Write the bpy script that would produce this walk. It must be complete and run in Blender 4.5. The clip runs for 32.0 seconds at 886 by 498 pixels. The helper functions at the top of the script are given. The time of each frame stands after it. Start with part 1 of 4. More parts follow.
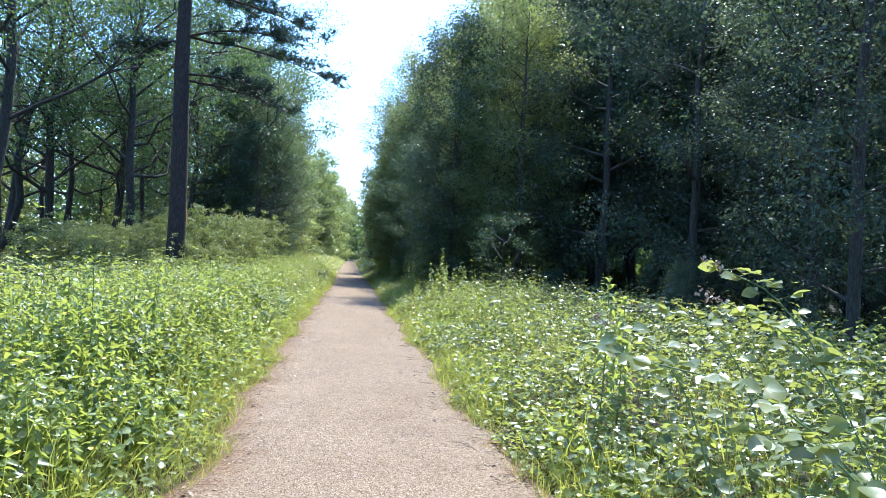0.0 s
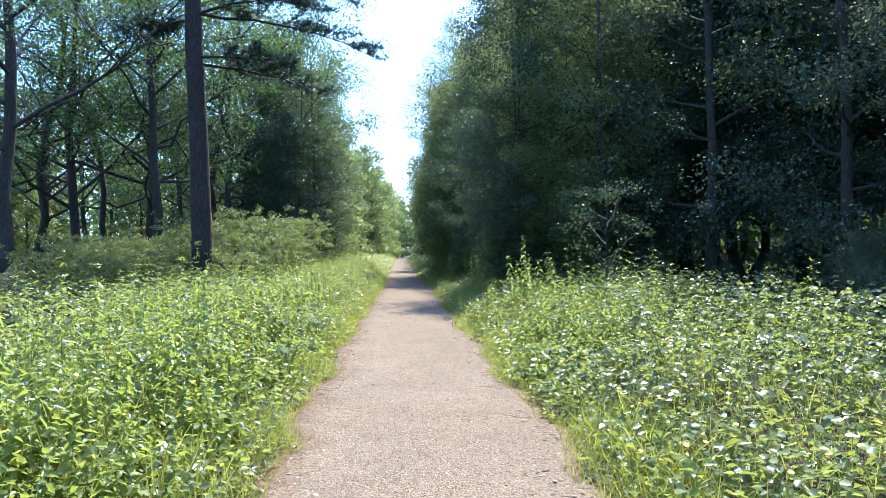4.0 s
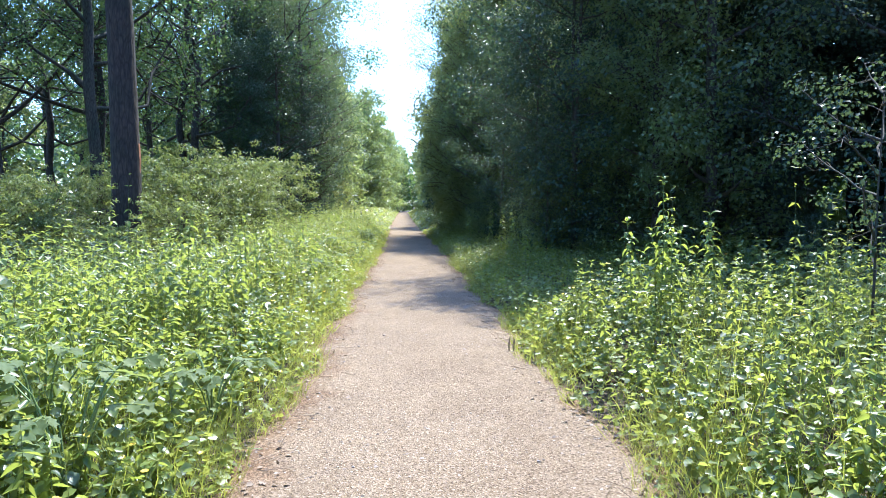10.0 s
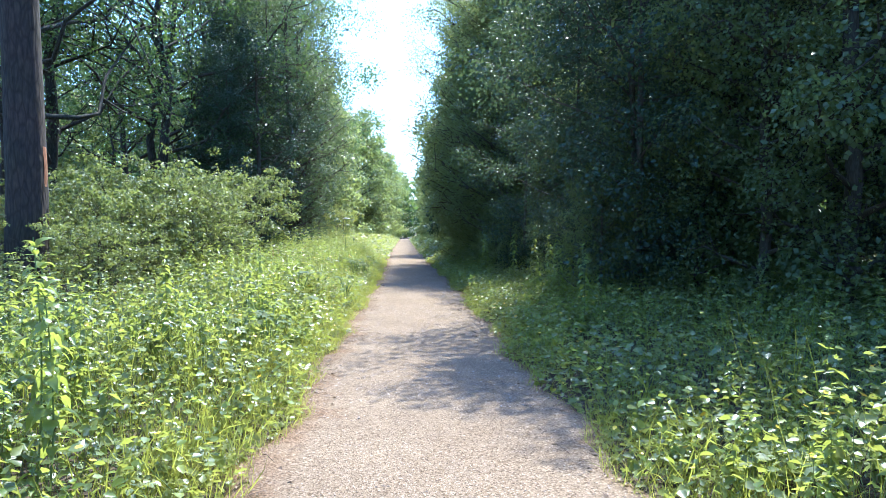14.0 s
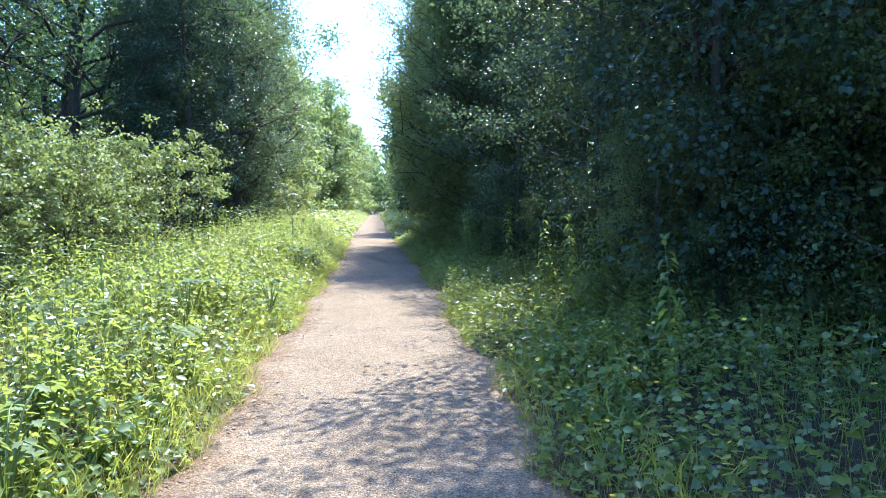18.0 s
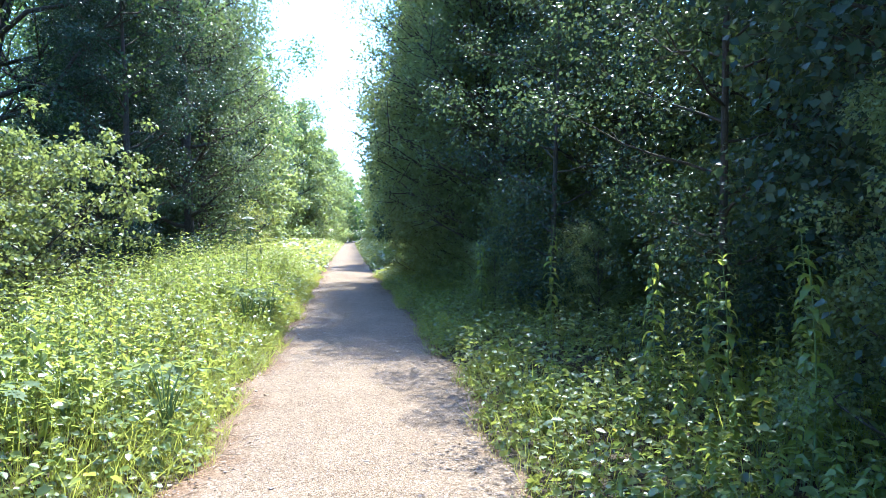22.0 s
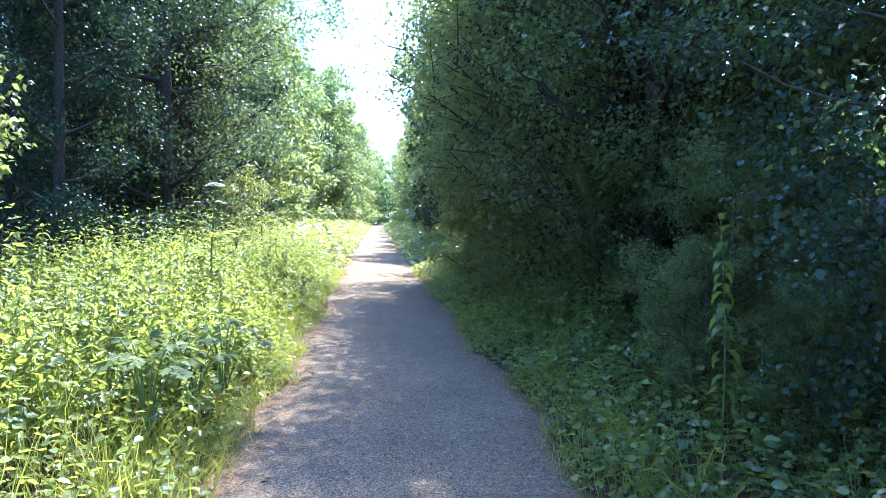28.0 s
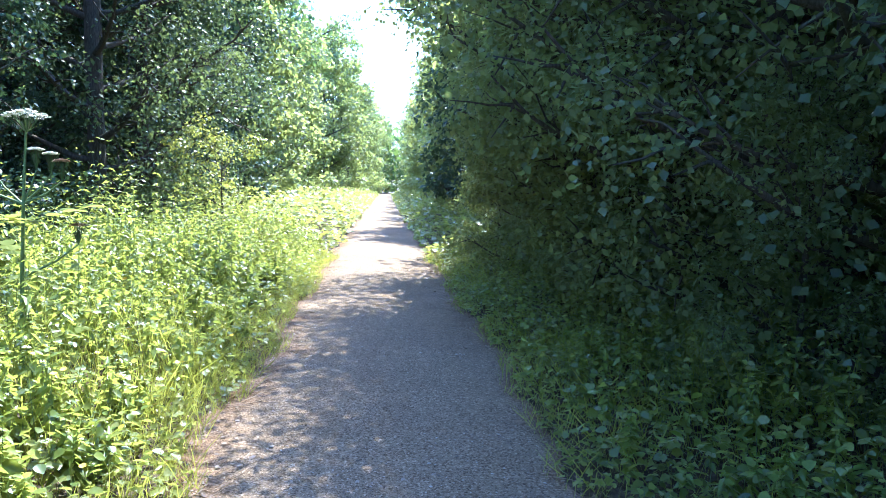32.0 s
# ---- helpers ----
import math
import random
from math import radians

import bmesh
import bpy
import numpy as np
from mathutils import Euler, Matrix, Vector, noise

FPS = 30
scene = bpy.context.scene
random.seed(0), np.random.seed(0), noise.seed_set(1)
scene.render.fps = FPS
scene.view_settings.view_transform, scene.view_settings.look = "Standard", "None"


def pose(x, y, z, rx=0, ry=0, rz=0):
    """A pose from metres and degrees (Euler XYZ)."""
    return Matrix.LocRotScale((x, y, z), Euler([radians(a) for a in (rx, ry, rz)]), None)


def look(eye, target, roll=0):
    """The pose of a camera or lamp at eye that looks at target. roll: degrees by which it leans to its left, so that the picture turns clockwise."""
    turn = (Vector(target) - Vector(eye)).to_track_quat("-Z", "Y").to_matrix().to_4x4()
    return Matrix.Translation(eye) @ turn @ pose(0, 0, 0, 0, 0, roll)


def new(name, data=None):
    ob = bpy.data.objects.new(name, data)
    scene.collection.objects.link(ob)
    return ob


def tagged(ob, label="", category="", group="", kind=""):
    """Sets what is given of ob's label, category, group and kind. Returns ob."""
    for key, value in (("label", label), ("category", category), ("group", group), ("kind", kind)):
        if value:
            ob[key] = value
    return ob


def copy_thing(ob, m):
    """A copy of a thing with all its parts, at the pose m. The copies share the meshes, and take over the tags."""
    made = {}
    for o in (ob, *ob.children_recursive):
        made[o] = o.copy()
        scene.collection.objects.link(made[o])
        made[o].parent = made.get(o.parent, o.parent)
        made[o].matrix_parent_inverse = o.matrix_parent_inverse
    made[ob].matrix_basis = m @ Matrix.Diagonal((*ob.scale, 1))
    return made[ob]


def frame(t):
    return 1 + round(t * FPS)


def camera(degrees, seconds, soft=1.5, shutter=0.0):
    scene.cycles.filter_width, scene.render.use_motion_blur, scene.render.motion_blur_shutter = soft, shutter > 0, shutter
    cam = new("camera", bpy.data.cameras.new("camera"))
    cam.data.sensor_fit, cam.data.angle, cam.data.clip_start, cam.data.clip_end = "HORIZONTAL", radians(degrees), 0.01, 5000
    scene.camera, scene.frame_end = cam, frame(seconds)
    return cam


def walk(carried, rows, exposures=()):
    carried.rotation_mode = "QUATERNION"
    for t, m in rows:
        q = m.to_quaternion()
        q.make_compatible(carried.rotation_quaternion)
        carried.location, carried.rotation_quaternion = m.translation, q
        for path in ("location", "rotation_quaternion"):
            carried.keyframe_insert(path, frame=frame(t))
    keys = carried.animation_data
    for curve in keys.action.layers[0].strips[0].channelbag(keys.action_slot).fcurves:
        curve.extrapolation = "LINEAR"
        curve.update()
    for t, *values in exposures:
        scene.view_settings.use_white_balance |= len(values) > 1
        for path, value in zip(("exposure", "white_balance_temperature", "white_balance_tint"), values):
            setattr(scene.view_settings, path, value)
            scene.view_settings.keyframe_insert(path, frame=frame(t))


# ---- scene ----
cam = camera(64.36, 32.0, soft=0.5)
PATH = [
    (0, look((0.863, -0.312, 1.419), (1.106, 1.673, 1.450), 3.15)),
    (0.5, look((0.878, 0.232, 1.418), (1.146, 2.214, 1.432), 2.84)),
    (1, look((0.887, 0.758, 1.420), (1.083, 2.749, 1.401), 4.30)),
    (1.5, look((0.888, 1.265, 1.419), (1.109, 3.251, 1.327), 2.31)),
    (2, look((0.882, 1.753, 1.416), (1.022, 3.746, 1.324), 3.14)),
    (2.5, look((0.871, 2.230, 1.414), (1.057, 4.218, 1.308), 0.70)),
    (3, look((0.855, 2.697, 1.415), (0.952, 4.693, 1.317), 2.46)),
    (3.5, look((0.834, 3.151, 1.422), (0.942, 5.148, 1.437), -0.69)),
    (5.5, look((0.763, 5.146, 1.504), (0.859, 7.143, 1.452), -0.92)),
    (6, look((0.800, 5.693, 1.502), (0.996, 7.682, 1.438), -1.92)),
    (6.5, look((0.824, 6.245, 1.492), (0.846, 8.239, 1.338), -0.03)),
    (7, look((0.821, 6.777, 1.478), (0.921, 8.764, 1.274), -0.54)),
    (7.5, look((0.803, 7.284, 1.465), (0.778, 9.281, 1.373), -2.75)),
    (8, look((0.782, 7.821, 1.455), (0.808, 9.819, 1.372), -1.67)),
    (8.5, look((0.759, 8.383, 1.447), (0.915, 10.372, 1.298), -1.93)),
    (9, look((0.727, 8.940, 1.442), (0.893, 10.926, 1.277), 1.90)),
    (9.5, look((0.687, 9.472, 1.435), (0.810, 11.464, 1.304), -2.08)),
    (10, look((0.649, 9.981, 1.423), (0.748, 11.975, 1.300), 0.36)),
    (10.5, look((0.629, 10.488, 1.411), (0.715, 12.486, 1.367), -1.03)),
    (11, look((0.633, 11.025, 1.404), (0.681, 13.024, 1.374), -0.53)),
    (11.5, look((0.655, 11.565, 1.400), (0.655, 13.564, 1.338), -0.50)),
    (12, look((0.682, 12.079, 1.392), (0.785, 14.075, 1.317), -2.13)),
    (12.5, look((0.701, 12.589, 1.377), (0.724, 14.584, 1.232), -0.16)),
    (13, look((0.702, 13.120, 1.360), (0.803, 15.115, 1.261), -0.74)),
    (13.5, look((0.684, 13.641, 1.345), (0.711, 15.640, 1.308), 0.75)),
    (14, look((0.659, 14.149, 1.338), (0.753, 16.146, 1.290), -0.16)),
    (14.5, look((0.644, 14.664, 1.340), (0.840, 16.651, 1.237), 1.11)),
    (15, look((0.650, 15.178, 1.348), (0.760, 17.172, 1.230), -0.77)),
    (15.5, look((0.678, 15.687, 1.357), (0.836, 17.678, 1.260), -3.60)),
    (17.5, look((0.848, 17.635, 1.410), (0.954, 19.628, 1.277), -0.04)),
    (18, look((0.888, 18.090, 1.409), (1.060, 20.079, 1.286), -1.17)),
    (18.5, look((0.908, 18.541, 1.403), (0.935, 20.537, 1.277), -0.12)),
    (19, look((0.908, 19.000, 1.395), (0.835, 20.995, 1.265), -2.20)),
    (19.5, look((0.892, 19.477, 1.389), (0.771, 21.467, 1.229), -1.39)),
    (20, look((0.866, 19.964, 1.388), (0.814, 21.958, 1.240), -1.36)),
    (20.5, look((0.838, 20.446, 1.395), (0.906, 22.440, 1.259), -1.29)),
    (21, look((0.815, 20.908, 1.405), (0.957, 22.899, 1.288), -0.13)),
    (21.5, look((0.798, 21.374, 1.414), (1.061, 23.354, 1.325), -3.32)),
    (22, look((0.790, 21.854, 1.415), (1.035, 23.839, 1.375), -0.38)),
    (22.5, look((0.794, 22.341, 1.410), (1.029, 24.327, 1.356), -2.51)),
    (23, look((0.807, 22.827, 1.403), (0.991, 24.818, 1.354), -0.86)),
    (23.5, look((0.819, 23.305, 1.397), (0.906, 25.303, 1.377), -0.53)),
    (24, look((0.826, 23.781, 1.393), (0.916, 25.777, 1.317), -1.89)),
    (24.5, look((0.820, 24.244, 1.392), (0.857, 26.240, 1.268), -0.99)),
    (26.5, look((0.668, 26.151, 1.400), (0.700, 28.145, 1.249), -0.28)),
    (27, look((0.633, 26.705, 1.415), (0.667, 28.696, 1.236), 0.43)),
    (27.5, look((0.617, 27.244, 1.431), (0.791, 29.232, 1.297), -1.16)),
    (28, look((0.619, 27.776, 1.438), (0.788, 29.767, 1.351), 1.03)),
    (28.5, look((0.638, 28.304, 1.436), (0.856, 30.291, 1.366), -0.19)),
    (29, look((0.673, 28.821, 1.429), (0.828, 30.814, 1.361), 1.89)),
    (29.5, look((0.718, 29.329, 1.426), (0.835, 31.325, 1.359), 1.58)),
    (30, look((0.761, 29.849, 1.430), (0.899, 31.843, 1.359), 0.89)),
    (30.5, look((0.786, 30.369, 1.439), (0.844, 32.365, 1.334), 2.83)),
    (31, look((0.783, 30.889, 1.445), (0.867, 32.883, 1.314), 0.88)),
    (31.5, look((0.755, 31.410, 1.444), (0.886, 33.400, 1.298), 2.79)),
    (32, look((0.708, 31.921, 1.441), (0.857, 33.908, 1.266), 1.72)),
]
walk(cam, PATH, [(0, 1.78, 4620, 12), (8, 1.92, 4600, 12), (16, 2.2, 4430, 11), (24, 2.55, 4420, 13), (32, 2.88, 4380, 14)])

# ---- sky, sun, exposure ----
SUN_AZ, SUN_EL = radians(22), radians(60)
world = bpy.data.worlds.new("sky")
scene.world = world
world.use_nodes = True
wn = world.node_tree
sky = wn.nodes.new("ShaderNodeTexSky")
sky.sky_type = "NISHITA"
sky.sun_disc = False
sky.sun_elevation, sky.sun_rotation = SUN_EL, SUN_AZ
sky.air_density, sky.dust_density, sky.ozone_density = 1.2, 0.8, 3.0
wn.links.new(sky.outputs[0], wn.nodes["Background"].inputs[0])
wn.nodes["Background"].inputs[1].default_value = 0.15
sun = new("sun", bpy.data.lights.new("sun", "SUN"))
sun.data.energy, sun.data.angle, sun.data.color = 3.7, radians(0.53), (1.0, 0.83, 0.52)
sun.matrix_world = look((40 * math.sin(SUN_AZ) * math.cos(SUN_EL), 40 * math.cos(SUN_AZ) * math.cos(SUN_EL), 40 * math.sin(SUN_EL)), (0, 0, 0))


# ---- materials ----
def nodes_of(name):
    m = bpy.data.materials.new(name)
    m.use_nodes = True
    n = m.node_tree
    return m, n, n.nodes["Principled BSDF"], n.nodes["Material Output"]


def node(n, kind, **values):
    x = n.nodes.new(kind)
    for key, value in values.items():
        x.inputs[key].default_value = value
    return x


def ramp(n, fac, *stops):
    r = n.nodes.new("ShaderNodeValToRGB")
    while len(r.color_ramp.elements) < len(stops):
        r.color_ramp.elements.new(0.5)
    for e, (p, c) in zip(r.color_ramp.elements, stops):
        e.position, e.color = p, (*c, 1)
    n.links.new(fac, r.inputs[0])
    return r.outputs[0]


def mixed(n, kind, fac, a, b):
    x = n.nodes.new("ShaderNodeMix")
    x.data_type, x.blend_type = "RGBA", kind
    if isinstance(fac, float):
        x.inputs[0].default_value = fac
    else:
        n.links.new(fac, x.inputs[0])
    n.links.new(a, x.inputs[6])
    n.links.new(b, x.inputs[7])
    return x.outputs[2]


def leaf_material(name, dark, mid, light, through_colour, share=0.42, rough=0.42, patch=0.9, gloss=0.42):
    """Leaves: each leaf its own tone, patches of tone over metres, light coming through from behind."""
    m, n, bsdf, out = nodes_of(name)
    geo = n.nodes.new("ShaderNodeNewGeometry")
    tone = ramp(n, geo.outputs["Random Per Island"], (0.0, dark), (0.55, mid), (1.0, light))
    coord = n.nodes.new("ShaderNodeTexCoord")
    big = node(n, "ShaderNodeTexNoise", Scale=patch, Detail=2.0)
    n.links.new(geo.outputs["Position"], big.inputs["Vector"])
    shade = ramp(n, big.outputs[0], (0.3, (0.72, 0.8, 0.75)), (0.7, (1.2, 1.12, 0.95)))
    tone = mixed(n, "MULTIPLY", 1.0, tone, shade)
    fine = node(n, "ShaderNodeTexNoise", Scale=55.0, Detail=2.0)
    n.links.new(coord.outputs["Object"], fine.inputs["Vector"])
    vein = ramp(n, fine.outputs[0], (0.3, (0.8, 0.82, 0.8)), (0.7, (1.12, 1.1, 1.05)))
    tone = mixed(n, "MULTIPLY", 1.0, tone, vein)
    n.links.new(tone, bsdf.inputs["Base Color"])
    bsdf.inputs["Roughness"].default_value = rough
    bsdf.inputs["Specular IOR Level"].default_value = gloss
    trans = n.nodes.new("ShaderNodeBsdfTranslucent")
    glow = n.nodes.new("ShaderNodeRGB")
    glow.outputs[0].default_value = (*through_colour, 1)
    n.links.new(mixed(n, "MIX", 0.6, tone, glow.outputs[0]), trans.inputs[0])
    mix = n.nodes.new("ShaderNodeMixShader")
    mix.inputs[0].default_value = share
    n.links.new(bsdf.outputs[0], mix.inputs[1])
    n.links.new(trans.outputs[0], mix.inputs[2])
    n.links.new(mix.outputs[0], out.inputs[0])
    return m


def bark_material(name, dark, light, scale, depth):
    m, n, bsdf, _ = nodes_of(name)
    coord = n.nodes.new("ShaderNodeTexCoord")
    mapping = n.nodes.new("ShaderNodeMapping")
    mapping.inputs["Scale"].default_value = (scale, scale, scale * 0.22)
    n.links.new(coord.outputs["Object"], mapping.inputs[0])
    plates = node(n, "ShaderNodeTexVoronoi", Scale=1.0)
    plates.feature = "DISTANCE_TO_EDGE"
    grain = node(n, "ShaderNodeTexNoise", Scale=2.2, Detail=6.0)
    for x in (plates, grain):
        n.links.new(mapping.outputs[0], x.inputs["Vector"])
    stain = node(n, "ShaderNodeTexNoise", Scale=1.1, Detail=2.0)
    n.links.new(coord.outputs["Object"], stain.inputs["Vector"])
    a = ramp(n, grain.outputs[0], (0.3, dark), (0.7, light))
    b = ramp(n, stain.outputs[0], (0.35, (0.75, 0.85, 0.7)), (0.65, (1.1, 1.0, 0.95)))
    c = ramp(n, plates.outputs[0], (0.0, (0.62, 0.6, 0.58)), (0.14, (1, 1, 1)))
    n.links.new(mixed(n, "MULTIPLY", 1.0, mixed(n, "MULTIPLY", 1.0, a, b), c), bsdf.inputs["Base Color"])
    bsdf.inputs["Roughness"].default_value = 0.9
    bump = node(n, "ShaderNodeBump", Strength=0.8, Distance=depth)
    n.links.new(plates.outputs[0], bump.inputs["Height"])
    n.links.new(bump.outputs[0], bsdf.inputs["Normal"])
    return m


def ground_material(name, tones, cell, patch, bump_depth):
    """Loose ground: crumbs of several tones, wider patches, fine relief."""
    m, n, bsdf, _ = nodes_of(name)
    geo = n.nodes.new("ShaderNodeNewGeometry")
    cells = node(n, "ShaderNodeTexVoronoi", Scale=cell, Randomness=1.0)
    n.links.new(geo.outputs["Position"], cells.inputs["Vector"])
    sep = n.nodes.new("ShaderNodeSeparateColor")
    n.links.new(cells.outputs["Color"], sep.inputs[0])
    tone = ramp(n, sep.outputs[0], *tones)
    big = node(n, "ShaderNodeTexNoise", Scale=patch, Detail=5.0, Roughness=0.6)
    n.links.new(geo.outputs["Position"], big.inputs["Vector"])
    tone = mixed(n, "MULTIPLY", 1.0, tone, ramp(n, big.outputs[0], (0.3, (0.85, 0.82, 0.8)), (0.68, (1.08, 1.07, 1.06))))
    fine = node(n, "ShaderNodeTexNoise", Scale=cell * 2.5, Detail=3.0)
    n.links.new(geo.outputs["Position"], fine.inputs["Vector"])
    tone = mixed(n, "MULTIPLY", 1.0, tone, ramp(n, fine.outputs[0], (0.25, (0.7, 0.68, 0.66)), (0.75, (1.15, 1.15, 1.15))))
    n.links.new(tone, bsdf.inputs["Base Color"])
    bsdf.inputs["Roughness"].default_value = 0.95
    bsdf.inputs["Specular IOR Level"].default_value = 0.2
    bump = node(n, "ShaderNodeBump", Strength=0.9, Distance=bump_depth)
    n.links.new(cells.outputs["Distance"], bump.inputs["Height"])
    bump2 = node(n, "ShaderNodeBump", Strength=0.5, Distance=bump_depth * 2)
    n.links.new(fine.outputs[0], bump2.inputs["Height"])
    n.links.new(bump.outputs[0], bump2.inputs["Normal"])
    n.links.new(bump2.outputs[0], bsdf.inputs["Normal"])
    return m


def island_material(name, rough, *stops):
    m, n, bsdf, _ = nodes_of(name)
    geo = n.nodes.new("ShaderNodeNewGeometry")
    tone = ramp(n, geo.outputs["Random Per Island"], *stops)
    fine = node(n, "ShaderNodeTexNoise", Scale=160.0, Detail=2.0)
    n.links.new(geo.outputs["Position"], fine.inputs["Vector"])
    tone = mixed(n, "MULTIPLY", 1.0, tone, ramp(n, fine.outputs[0], (0.3, (0.8, 0.8, 0.8)), (0.7, (1.1, 1.1, 1.1))))
    n.links.new(tone, bsdf.inputs["Base Color"])
    bsdf.inputs["Roughness"].default_value = rough
    return m


NETTLE = leaf_material("nettle_leaf", (0.042, 0.075, 0.018), (0.138, 0.195, 0.043), (0.28, 0.325, 0.09), (0.59, 0.63, 0.075), 0.5, 0.36, 0.9, 0.6)
BRAMBLE = leaf_material("bramble_leaf", (0.045, 0.07, 0.026), (0.138, 0.175, 0.062), (0.275, 0.285, 0.13), (0.55, 0.57, 0.085), 0.43, 0.34, 0.9, 0.6)
HERB = leaf_material("herb_leaf", (0.062, 0.092, 0.026), (0.178, 0.214, 0.053), (0.305, 0.32, 0.105), (0.6, 0.61, 0.085), 0.47, 0.38, 0.9, 0.55)
GRASS = leaf_material("grass_blade", (0.13, 0.165, 0.03), (0.24, 0.275, 0.048), (0.38, 0.37, 0.095), (0.64, 0.64, 0.085), 0.52, 0.45, 0.6)
OAK = leaf_material("oak_leaf", (0.042, 0.075, 0.038), (0.064, 0.105, 0.052), (0.1, 0.145, 0.068), (0.26, 0.36, 0.06), 0.4, 0.42, 0.35)
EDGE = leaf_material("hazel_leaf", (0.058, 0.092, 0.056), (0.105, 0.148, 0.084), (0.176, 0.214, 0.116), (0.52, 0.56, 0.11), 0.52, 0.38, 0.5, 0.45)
# Darker hazel leaf: the left trees' dimmer light is put into its colour.
LEFT_EDGE = leaf_material("dim_left_leaf", (0.04, 0.068, 0.046), (0.072, 0.108, 0.068), (0.125, 0.16, 0.098), (0.32, 0.38, 0.09), 0.42, 0.4, 0.5, 0.4)
# Darker copy of the hazel leaf: shade in the crowns is put into its colour.
DIM_LEAF = leaf_material("dim_leaf", (0.026, 0.052, 0.042), (0.044, 0.074, 0.056), (0.078, 0.11, 0.078), (0.19, 0.25, 0.07), 0.34, 0.4, 0.5, 0.3)
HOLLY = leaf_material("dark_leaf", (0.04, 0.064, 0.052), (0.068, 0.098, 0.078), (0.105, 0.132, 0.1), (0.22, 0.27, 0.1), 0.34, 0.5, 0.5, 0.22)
SHRUB = leaf_material("elder_leaf", (0.036, 0.06, 0.022), (0.14, 0.18, 0.066), (0.255, 0.28, 0.13), (0.46, 0.5, 0.09), 0.42, 0.4, 1.6, 0.5)
# The shade under the taller canopy is put into this very dark leaf colour.
SHADE = leaf_material("shade_toned_leaf", (0.02, 0.042, 0.032), (0.032, 0.062, 0.042), (0.058, 0.095, 0.056), (0.11, 0.17, 0.045), 0.25, 0.36, 0.5, 0.38)
NEEDLE = leaf_material("pine_needle", (0.025, 0.05, 0.035), (0.035, 0.065, 0.042), (0.05, 0.085, 0.052), (0.07, 0.11, 0.05), 0.2, 0.45, 0.5)
PALE = leaf_material("pale_leaf", (0.1, 0.135, 0.055), (0.155, 0.19, 0.085), (0.22, 0.25, 0.125), (0.5, 0.55, 0.1), 0.42, 0.62, 0.9, 0.25)
STEM = island_material("green_stem", 0.6, (0.0, (0.09, 0.14, 0.035)), (0.7, (0.15, 0.2, 0.055)), (1.0, (0.17, 0.12, 0.075)))
PINE_BARK = bark_material("pine_bark", (0.034, 0.026, 0.023), (0.085, 0.06, 0.047), 13.0, 0.022)
SCAR = bark_material("fresh_pine_bark", (0.38, 0.16, 0.08), (0.55, 0.27, 0.14), 16.0, 0.008)
OAK_BARK = bark_material("oak_bark", (0.045, 0.038, 0.032), (0.1, 0.086, 0.07), 14.0, 0.02)
TWIG_BARK = bark_material("twig_bark", (0.05, 0.04, 0.032), (0.11, 0.09, 0.07), 25.0, 0.008)
PATH_MAT = ground_material("pinkish_grit", ((0.0, (0.08, 0.054, 0.033)), (0.22, (0.188, 0.136, 0.084)), (0.75, (0.26, 0.195, 0.125)), (1.0, (0.41, 0.315, 0.215))), 125.0, 1.1, 0.005)


def worn_path(m):
    """Reddish-brown crumbs along the edges, paler where feet pass, flat flakes among the grit."""
    n = m.node_tree
    bsdf = n.nodes["Principled BSDF"]
    geo = n.nodes.new("ShaderNodeNewGeometry")
    old = bsdf.inputs["Base Color"].links[0].from_socket
    trodden = n.nodes.new("ShaderNodeAttribute")
    trodden.attribute_name = "wear"
    blot = node(n, "ShaderNodeTexNoise", Scale=2.6, Detail=4.0, Roughness=0.65)
    n.links.new(geo.outputs["Position"], blot.inputs["Vector"])
    add = n.nodes.new("ShaderNodeMath")
    add.operation = "MULTIPLY_ADD"
    add.inputs[1].default_value = 1.1
    n.links.new(blot.outputs[0], add.inputs[0])
    n.links.new(trodden.outputs["Fac"], add.inputs[2])
    edge = ramp(n, add.outputs[0], (0.35, (0.74, 0.58, 0.46)), (0.8, (0.98, 0.92, 0.88)), (1.0, (1.08, 1.09, 1.12)))
    flakes = node(n, "ShaderNodeTexVoronoi", Scale=70.0, Randomness=1.0)
    n.links.new(geo.outputs["Position"], flakes.inputs["Vector"])
    sep = n.nodes.new("ShaderNodeSeparateColor")
    n.links.new(flakes.outputs["Color"], sep.inputs[0])
    flake = ramp(n, sep.outputs[1], (0.1, (0.78, 0.74, 0.7)), (0.4, (1, 1, 1)), (0.86, (1.02, 1.0, 1.0)), (1.0, (1.22, 1.22, 1.22)))
    n.links.new(mixed(n, "MULTIPLY", 1.0, mixed(n, "MULTIPLY", 1.0, old, edge), flake), bsdf.inputs["Base Color"])


worn_path(PATH_MAT)
SOIL = ground_material("woodland_soil", ((0.0, (0.045, 0.035, 0.025)), (0.5, (0.085, 0.065, 0.045)), (1.0, (0.14, 0.11, 0.07))), 28.0, 0.5, 0.02)
PEBBLE = island_material("pebble", 0.85, (0.0, (0.085, 0.062, 0.045)), (0.4, (0.21, 0.155, 0.112)), (0.8, (0.3, 0.23, 0.175)), (1.0, (0.46, 0.39, 0.32)))
LITTER = island_material("dry_litter", 0.8, (0.0, (0.15, 0.1, 0.065)), (0.5, (0.22, 0.15, 0.095)), (1.0, (0.34, 0.25, 0.16)))
YELLOW = island_material("buttercup_petal", 0.3, (0.0, (0.75, 0.5, 0.02)), (1.0, (0.85, 0.62, 0.05)))
